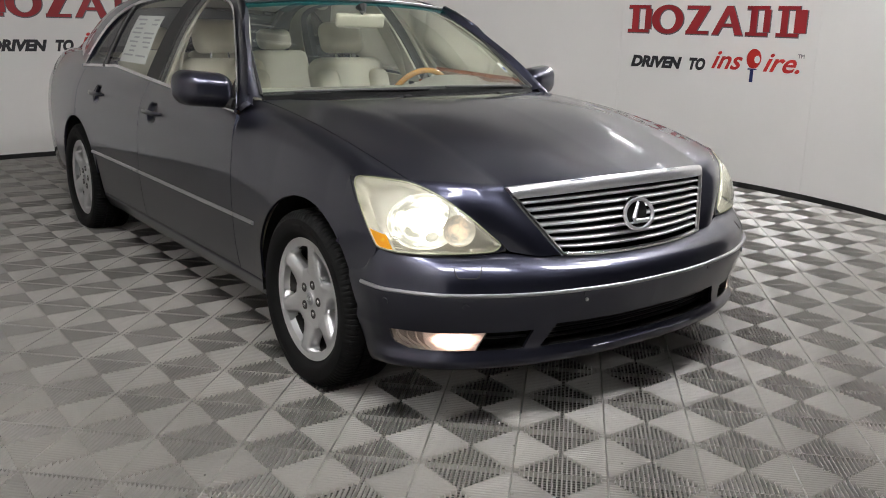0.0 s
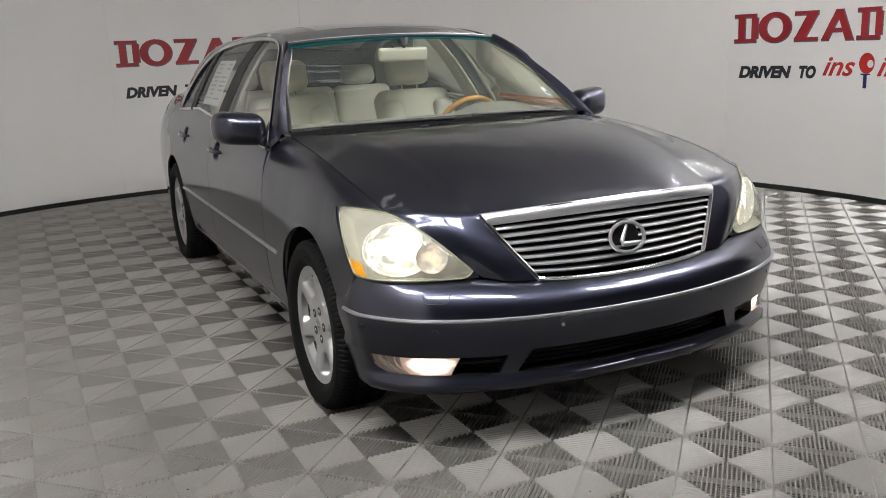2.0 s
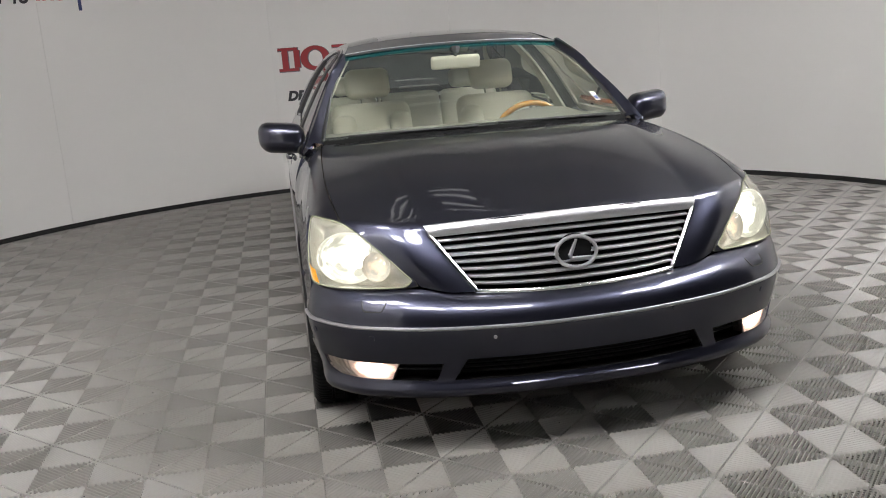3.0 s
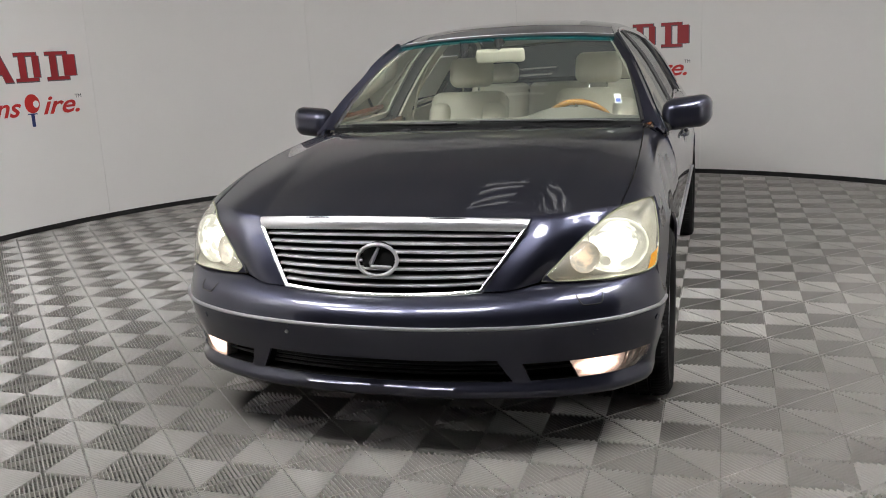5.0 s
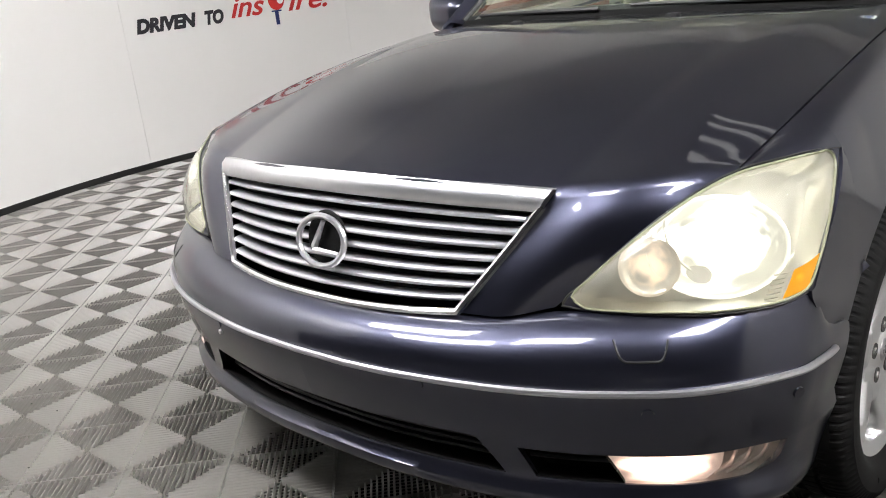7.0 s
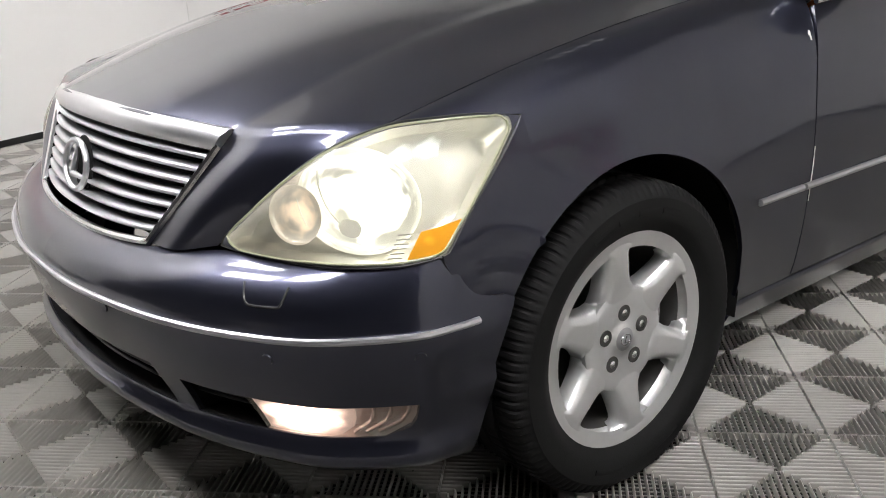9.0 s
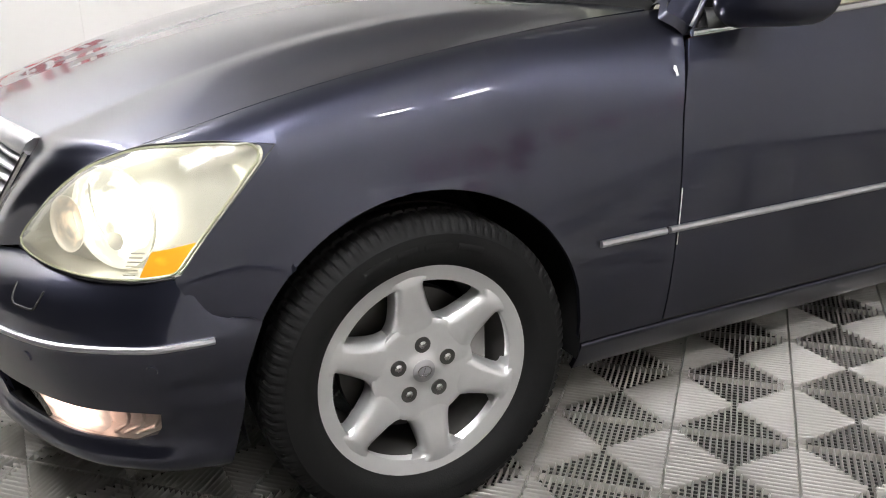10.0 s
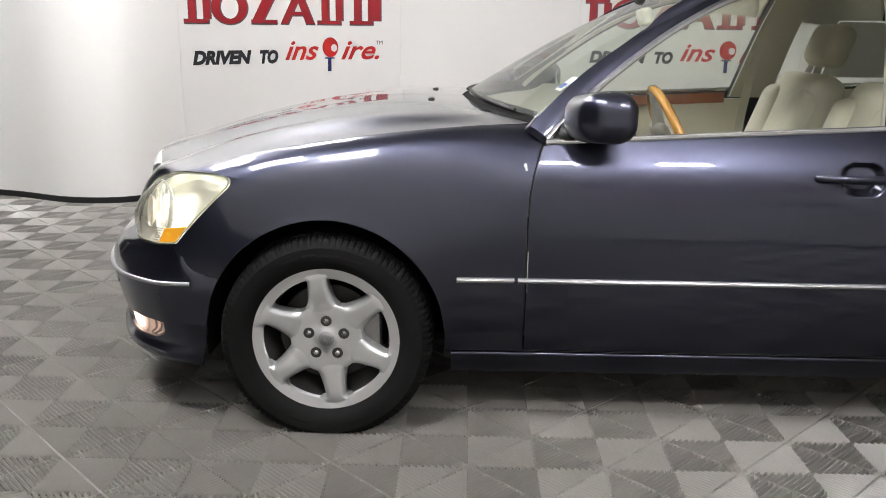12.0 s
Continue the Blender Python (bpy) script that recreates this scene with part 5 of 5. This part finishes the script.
for q, ob in zip((1, -1), mirrors):
    bm = bmesh.new()
    ringp = [V(-0.868 - 0.02 * math.cos(a), 0.926 + 0.082 * math.copysign(abs(math.cos(a)) ** 0.5, math.cos(a)), 1.0 + 0.048 * math.copysign(abs(math.sin(a)) ** 0.5, math.sin(a))) for a in np.linspace(0, 2 * math.pi, 32, endpoint=False)]
    bm.faces.new([bm.verts.new(p * (1, q, 1)) for p in ringp])
    part("mirror_glass", bm, MIRROR, ob, "flat mirror glass", fix=True)
    arm = [V(-0.765, 0.86 * q, 0.955), V(-0.735, 0.845 * q, 0.944), V(-0.71, 0.828 * q, 0.938)]
    part("mirror_arm", tube(bmesh.new(), arm, [0.026, 0.022, 0.030], 10, 1.0), BLACK_TRIM, ob, "black mirror foot")
    tri = np.array([[V(-0.66, 0.842 * q, 0.925), V(-0.66, 0.842 * q, 0.926)], [V(-0.73, 0.835 * q, 0.930), V(-0.73, 0.806 * q, 0.990)], [V(-0.80, 0.832 * q, 0.935), V(-0.80, 0.776 * q, 1.052)]])
    part("mirror_sail", sheet(tri, 0.006), BLACK_TRIM, ob, "black corner plate")


# cabin
def cushion(lo, hi, bevel, m=None):
    bm = bmesh.new()
    box(bm, lo, hi, bevel, m, 4)
    return bm


def seat(y, name, x):
    base = part(name, cushion((-0.26, -0.25, 0.0), (0.27, 0.25, 0.18), 0.06, pose(x, y, 0.40, 0, -6, 0)), LEATHER, car, "cream leather front seat", 60)
    m = pose(x - 0.27, y, 0.50, 0, -20, 0)
    part("backrest", cushion((-0.075, -0.24, 0.0), (0.075, 0.24, 0.60), 0.065, m), LEATHER, base, angle=60)
    for s_ in (-1, 1):
        part("side_bolster", cushion((-0.07, 0.165 * s_ - 0.07, 0.06), (0.115, 0.165 * s_ + 0.07, 0.52), 0.055, m), LEATHER, base, angle=60)
    part("headrest", cushion((-0.055, -0.135, 0.635), (0.055, 0.135, 0.815), 0.05, m), LEATHER, base, angle=60)
    for s_ in (-0.05, 0.05):
        bm = bmesh.new()
        a, b = m @ Vector((0, s_, 0.57)), m @ Vector((0, s_, 0.68))
        part("headrest_post", tube(bm, [a, b], 0.006, 8, up=(0, 1, 0)), CHROME, base)


for y in (0.385, -0.385):
    seat(y, "front_seat", -1.42)
rear_bench = part("rear_bench", cushion((-2.62, -0.66, 0.36), (-2.10, 0.66, 0.54), 0.06), LEATHER, car, "cream leather rear bench", 60)
for y in (-0.42, 0.0, 0.42):
    m = pose(-2.66, y, 0.50, 0, -20, 0)
    part("backrest", cushion((-0.08, -0.215, 0), (0.07, 0.215, 0.60), 0.055, m), LEATHER, rear_bench, angle=60)
    if y:
        part("headrest", cushion((-0.05, -0.12, 0.615), (0.05, 0.12, 0.75), 0.045, m), LEATHER, rear_bench, angle=60)
part("parcel_shelf", cushion((-3.50, -0.62, 1.0), (-2.80, 0.62, 1.03), 0.01), DASH, car, "taupe parcel shelf")
part("cabin_floor", cushion((-2.7, -0.80, 0.26), (-0.60, 0.80, 0.32), 0.01), CARPET, car, "beige cabin carpet")
dash_g = []
for y in np.linspace(-0.74, 0.74, 31):
    hump = 0.045 * math.exp(-((y - 0.38) / 0.17) ** 4)
    xf = -0.47 - 0.30 * (abs(y) / 0.74) ** 2.2 * 0.6
    row = [V(xf, y, 0.965 - 0.02 * abs(y)), V(xf - 0.10, y, 0.962), V(-0.78, y, 0.990 + hump), V(-0.87, y, 0.988 + hump), V(-0.93, y, 0.955 + hump), V(-0.955, y, 0.88), V(-0.95, y, 0.76), V(-0.90, y, 0.60)]
    dash_g.append(row)
dash = part("dashboard", sheet(np.array(dash_g), 0.02, (-0.6, 0, 0.6)), DASH, car, "taupe padded dashboard", 60)
part("dash_veneer", cushion((-0.975, -0.70, 0.80), (-0.955, 0.70, 0.845), 0.006), WALNUT, dash, "glossy brown wood trim")
wheel_m = pose(-1.13, 0.385, 0.875, 0, -66, 0) @ Matrix.Rotation(radians(90), 4, "Z")
bm = bmesh.new()
rim_pts = [wheel_m @ Vector((0.185 * math.cos(a), 0.185 * math.sin(a), 0)) for a in np.linspace(0, 2 * math.pi, 48, endpoint=False)]
axis = (wheel_m.to_3x3() @ Vector((0, 0, 1)))
tube(bm, rim_pts, 0.0155, 10, up=tuple(axis), closed=True)
steer = part("steering_wheel", bm, WOOD, car, "honey-coloured wood-rim steering wheel", 60)
bm = cushion((-0.085, -0.075, -0.05), (0.085, 0.075, -0.005), 0.025, wheel_m)
part("wheel_boss", bm, DASH, steer)
for a in (0.15, math.pi - 0.15, -math.pi / 2):
    p0, p1 = wheel_m @ Vector((0.06 * math.cos(a), 0.06 * math.sin(a), -0.025)), wheel_m @ Vector((0.182 * math.cos(a), 0.182 * math.sin(a), 0))
    part("wheel_spoke", tube(bmesh.new(), [p0, p1], [0.022, 0.015], 8, 0.5, up=tuple(axis)), DASH, steer)
bm = cushion((-0.02, -0.128, -0.034), (0.02, 0.128, 0.034), 0.016, pose(-1.085, 0.0, 1.285, 0, 14, -6))
rear_mirror = part("rear_view_mirror", bm, LEATHER, car, "cream rear-view mirror")
part("mirror_stalk", tube(bmesh.new(), [(-1.075, 0, 1.30), (-1.06, 0, 1.33), (-1.075, 0, 1.352)], [0.014, 0.016, 0.03], 8), BLACK_TRIM, rear_mirror)
for q, ob in zip((1, -1), front_doors):
    g = np.array([[V(x, (side_y(x, min(z, 0.9)) - 0.075) * q, z) for z in np.linspace(0.34, belt(x) - 0.035, 8)] for x in np.linspace(-0.70, -1.72, 12)])
    part("door_card", sheet(g, 0.012), LEATHER, ob, "cream door lining")
    g = np.array([[V(x, (glass_y(0.95) - 0.075) * q, z) for z in np.linspace(belt(x) - 0.05, belt(x) - 0.004, 4)] for x in np.linspace(-0.74, -1.62, 12)])
    part("door_veneer", sheet(g, 0.02), WALNUT, ob, "glossy brown wood door capping")
for q, ob in zip((1, -1), rear_doors):
    g = np.array([[V(x, (side_y(x, min(z, 0.9)) - 0.075) * q, z) for z in np.linspace(0.34, belt(x) - 0.012, 8)] for x in np.linspace(-1.80, -2.58, 10)])
    part("door_card", sheet(g, 0.012), LEATHER, ob, "cream door lining")
liner_g = np.array([[p + V(0, 0, -0.028) for p in row[3:28]] for row in roof_g[1:]])
part("headlining", sheet(liner_g, 0.006), HEADLINER, roof, "ivory roof lining")
for q, ob in zip((1, -1), pillars):
    g = b_pil * (1, q, 1) - V(0, 0.045 * q, 0)
    part("pillar_lining", sheet(g, 0.012), HEADLINER, ob, "ivory pillar lining")
    g = np.array([[house(*((1 - s_) * a + s_ * b), -0.045) * (1, q, 1) for s_ in (0.1, 0.25, 0.4)] for a, b in zip(DLO[2:88], OUTER[2:88])])
    part("frame_lining", sheet(g, 0.006), HEADLINER, ob, "ivory frame lining")
    belt_line = [V(-1.75, 0.57 * q, 1.28), V(-1.72, 0.66 * q, 1.1), V(-1.70, 0.72 * q, 0.85), V(-1.68, 0.75 * q, 0.5)]
    part("seat_belt", tube(bmesh.new(), belt_line, 0.022, 6, 0.1, up=(1, 0, 0)), HEADLINER, ob, "beige seat belt")

# a bare chip and a scuffed edge beside the gap before the left front door
chip = bmesh.new()
chip.faces.new([chip.verts.new((-0.597 + dx, side_y(-0.597, 0.848 + dz) + 0.0012, 0.848 + dz)) for dx, dz in ((-0.006, -0.010), (0.001, -0.011), (0.002, -0.003), (0.007, 0.004), (0.003, 0.012), (-0.003, 0.010), (-0.004, 0.001))])
part("paint_chip", chip, CHIP, fenders[0], "bare white paint chip", fix=True)
scuff = [V(-0.6105, side_y(-0.61, z) + 0.0006, z) for z in np.linspace(0.47, 0.60, 8)]
part("edge_scuff", tube(bmesh.new(), scuff, 0.0013, 5), CHIP, front_doors[0], "pale scuff along the door edge")

# wipers
for y0, y1, lab in ((0.62, 0.05, 0), (-0.05, -0.62, 1)):
    pts = []
    for s_ in np.linspace(0, 1, 10):
        y = y0 + (y1 - y0) * s_
        k = np.interp(y, ws_low[:, 1], np.arange(25))
        base = np.array([np.interp(k, np.arange(25), ws_low[:, c_]) for c_ in range(3)])
        pts.append(base + V(0.004 - 0.012 * s_, 0, 0.004 + 0.006 * s_))
    part("wiper", tube(bmesh.new(), pts, 0.0055, 6), BLACK_TRIM, car, "black windscreen wiper")


# paper sheets on the glass
sticker = thing("window_sheet", "white printed sheet behind the rear door window", "paper sheet")
sx = [(-1.975, -2.395), (-2.065, -2.475)]
g = np.array([[house((sx[0][0] * (1 - r) + sx[1][0] * r) * (1 - s_) + (sx[0][1] * (1 - r) + sx[1][1] * r) * s_, 1.033 + 0.247 * r, -0.016) * (1, -1, 1) for r in np.linspace(0, 1, 8)] for s_ in np.linspace(0, 1, 6)])
part("paper", sheet(g, 0.001), PAPER, sticker)
random.seed(4)
for col in range(2):
    for k in range(9):
        r = 0.93 - 0.095 * k
        if random.random() < 0.2:
            continue
        a0 = 0.08 + 0.48 * col
        a1 = a0 + random.uniform(0.18, 0.38)
        def at_sheet(s_, r_):
            return house((sx[0][0] * (1 - r_) + sx[1][0] * r_) * (1 - s_) + (sx[0][1] * (1 - r_) + sx[1][1] * r_) * s_, 1.033 + 0.247 * r_, -0.0135) * (1, -1, 1)
        part("print_bar", sheet(np.array([[at_sheet(a0, r), at_sheet(a0, r - 0.035)], [at_sheet(a1, r), at_sheet(a1, r - 0.035)]]), 0.0005), INK, sticker)
label_ob = thing("screen_label", "small white label inside the windscreen corner", "label")


def on_screen(i_, j_, off):
    a0, b0 = int(i_), int(j_)
    fa, fb = i_ - a0, j_ - b0
    p = (1 - fa) * ((1 - fb) * ws_g[a0, b0] + fb * ws_g[a0, b0 + 1]) + fa * ((1 - fb) * ws_g[a0 + 1, b0] + fb * ws_g[a0 + 1, b0 + 1])
    return p + off * V(-0.6, 0, -0.7)


part("paper", sheet(np.array([[on_screen(i_, j_, 0.006) for j_ in (2.6, 4.0)] for i_ in (22.2, 22.75)]), 0.0008), PAPER, label_ob)
part("print_block", sheet(np.array([[on_screen(i_, j_, 0.004) for j_ in (2.8, 3.3)] for i_ in (22.3, 22.65)]), 0.0004), INK_BLUE, label_ob, "blue printed block")


# ---- floor tiles: four fans of ribs in each ----
SIDE = 0.2 * math.sqrt(2)
HALF = SIDE / 2
RIBS = 20
LATTICE = (-0.042, -1.711)


def rib_faces():
    """Corner points and faces of one tile, edges along the local axes, tops at z = 0."""
    verts, faces = [], []
    pitch = SIDE / RIBS

    def bar(a, b, across, half_w, deep, steps=6):
        """A bar with a rounded back."""
        n = len(verts)
        cap = [(-math.cos(math.pi * k / steps) * half_w, -deep * (1 - math.sin(math.pi * k / steps) ** 0.52)) for k in range(steps + 1)]
        for p in (a, b):
            for o, z in cap:
                verts.append((p[0] + across[0] * o, p[1] + across[1] * o, z))
        m = len(cap)
        for k in range(m - 1):
            faces.append((n + k, n + k + 1, n + m + 1 + k, n + m + k))
        faces.append(tuple(n + k for k in range(m - 1, -1, -1)))
        faces.append(tuple(n + m + k for k in range(m)))

    for q in range(4):
        c, s = ((1, 0), (0, 1), (-1, 0), (0, -1))[q]
        for k in range(RIBS):
            o = (k + 0.5) * pitch - HALF
            r0, r1 = abs(o) + 0.0025, HALF - 0.0030
            if r1 - r0 > 0.004:
                bar((c * r0 - s * o, s * r0 + c * o), (c * r1 - s * o, s * r1 + c * o), (-s, c), 0.0024, 0.0155)
        for k in range(RIBS // 2):
            r = (k + 0.5) * pitch + 0.001
            n = len(verts)
            for o, z in ((-0.0010, -0.0155), (-0.0008, -0.0135), (0.0008, -0.0135), (0.0010, -0.0155)):
                for t_ in (-r, r):
                    verts.append((c * (r + o) - s * t_, s * (r + o) + c * t_, z))
            for j in (0, 2, 4):
                faces.append((n + j, n + j + 1, n + j + 3, n + j + 2))
        e = HALF - 0.0014
        bar((c * e - s * (-HALF + 0.002), s * e + c * (-HALF + 0.002)), (c * e - s * (HALF - 0.002), s * e + c * (HALF - 0.002)), (c, s), 0.0011, 0.0150, 3)
    return verts, faces


tile_v, tile_f = rib_faces()
tile_mesh = bpy.data.meshes.new("tile")
tile_mesh.from_pydata(tile_v, [], tile_f)
tile_mesh.materials.append(TILE)
smooth(tile_mesh, 50)
turn45 = pose(0, 0, 0, 0, 0, 45)
ring = spline([on_wall(ARC[1])] + [V(*p) for p in RETURN] + [on_wall(ARC[0])], 97)
outline_xy = np.vstack([[on_wall(a) for a in np.linspace(*ARC, 60)], ring[1:-1]])


def indoors(x, y):
    inside = False
    n = len(outline_xy)
    for k in range(n):
        (x0, y0), (x1, y1) = outline_xy[k], outline_xy[k - 1]
        if (y0 > y) != (y1 > y) and x < (x1 - x0) * (y - y0) / (y1 - y0) + x0:
            inside = not inside
    return inside


spots = []
for i in range(-32, 34):
    for j in range(-22, 36):
        if (i + j) % 2:
            x, y = LATTICE[0] + 0.2 * i, LATTICE[1] + 0.2 * j
            if any(indoors(x + dx, y + dy) for dx, dy in ((0, 0), (0.2, 0), (-0.2, 0), (0, 0.2), (0, -0.2))):
                spots.append((x, y))
near = sorted(spots, key=lambda p: min(math.hypot(p[0] - 0.75, p[1] + 1.2), math.hypot(p[0] + 0.7, p[1] - 1.3), math.hypot(p[0] - 1.2, p[1])))[:300]
chosen = set(near)
for x, y in near:
    ob = new("tile", tile_mesh)
    ob.parent = floor
    ob.matrix_basis = Matrix.Translation((x, y, 0)) @ turn45
rest = [p for p in spots if p not in chosen]
base_v = np.array(tile_v)
c45 = math.sqrt(0.5)
spun = np.c_[(base_v[:, 0] - base_v[:, 1]) * c45, (base_v[:, 0] + base_v[:, 1]) * c45, base_v[:, 2]]
all_v = np.concatenate([spun + V(x, y, 0) for x, y in rest])
all_f = [tuple(i + len(base_v) * k for i in fc) for k in range(len(rest)) for fc in tile_f]
far_mesh = bpy.data.meshes.new("far_tiles")
far_mesh.from_pydata(all_v.tolist(), [], all_f)
far_mesh.materials.append(TILE)
smooth(far_mesh, 50)
far = new("far_tiles", far_mesh)
far.parent = floor
far["kind"] = "stuff"


# ---- crumbs of dirt on the floor ----
random.seed(11)
bm = bmesh.new()
for k in range(140):
    a = random.uniform(0, 2 * math.pi)
    x, y = 0.6 + random.gauss(0, 1.1), random.gauss(0, 1.7)
    if not indoors(x, y):
        continue
    r = random.uniform(0.0015, 0.004)
    turn = [a + q_ for q_ in (0.0, 1.3, 2.4, 3.6, 5.0)]
    low = [bm.verts.new((x + r * math.cos(q_), y + r * math.sin(q_), 0.0002)) for q_ in turn]
    top = bm.verts.new((x, y, r * 0.7))
    for j in range(5):
        bm.faces.new((low[j], low[(j + 1) % 5], top))
tagged(part("dirt_crumbs", bm, SUBFLOOR), "dark crumbs of dirt scattered on the floor tiles", "dirt", kind="stuff")
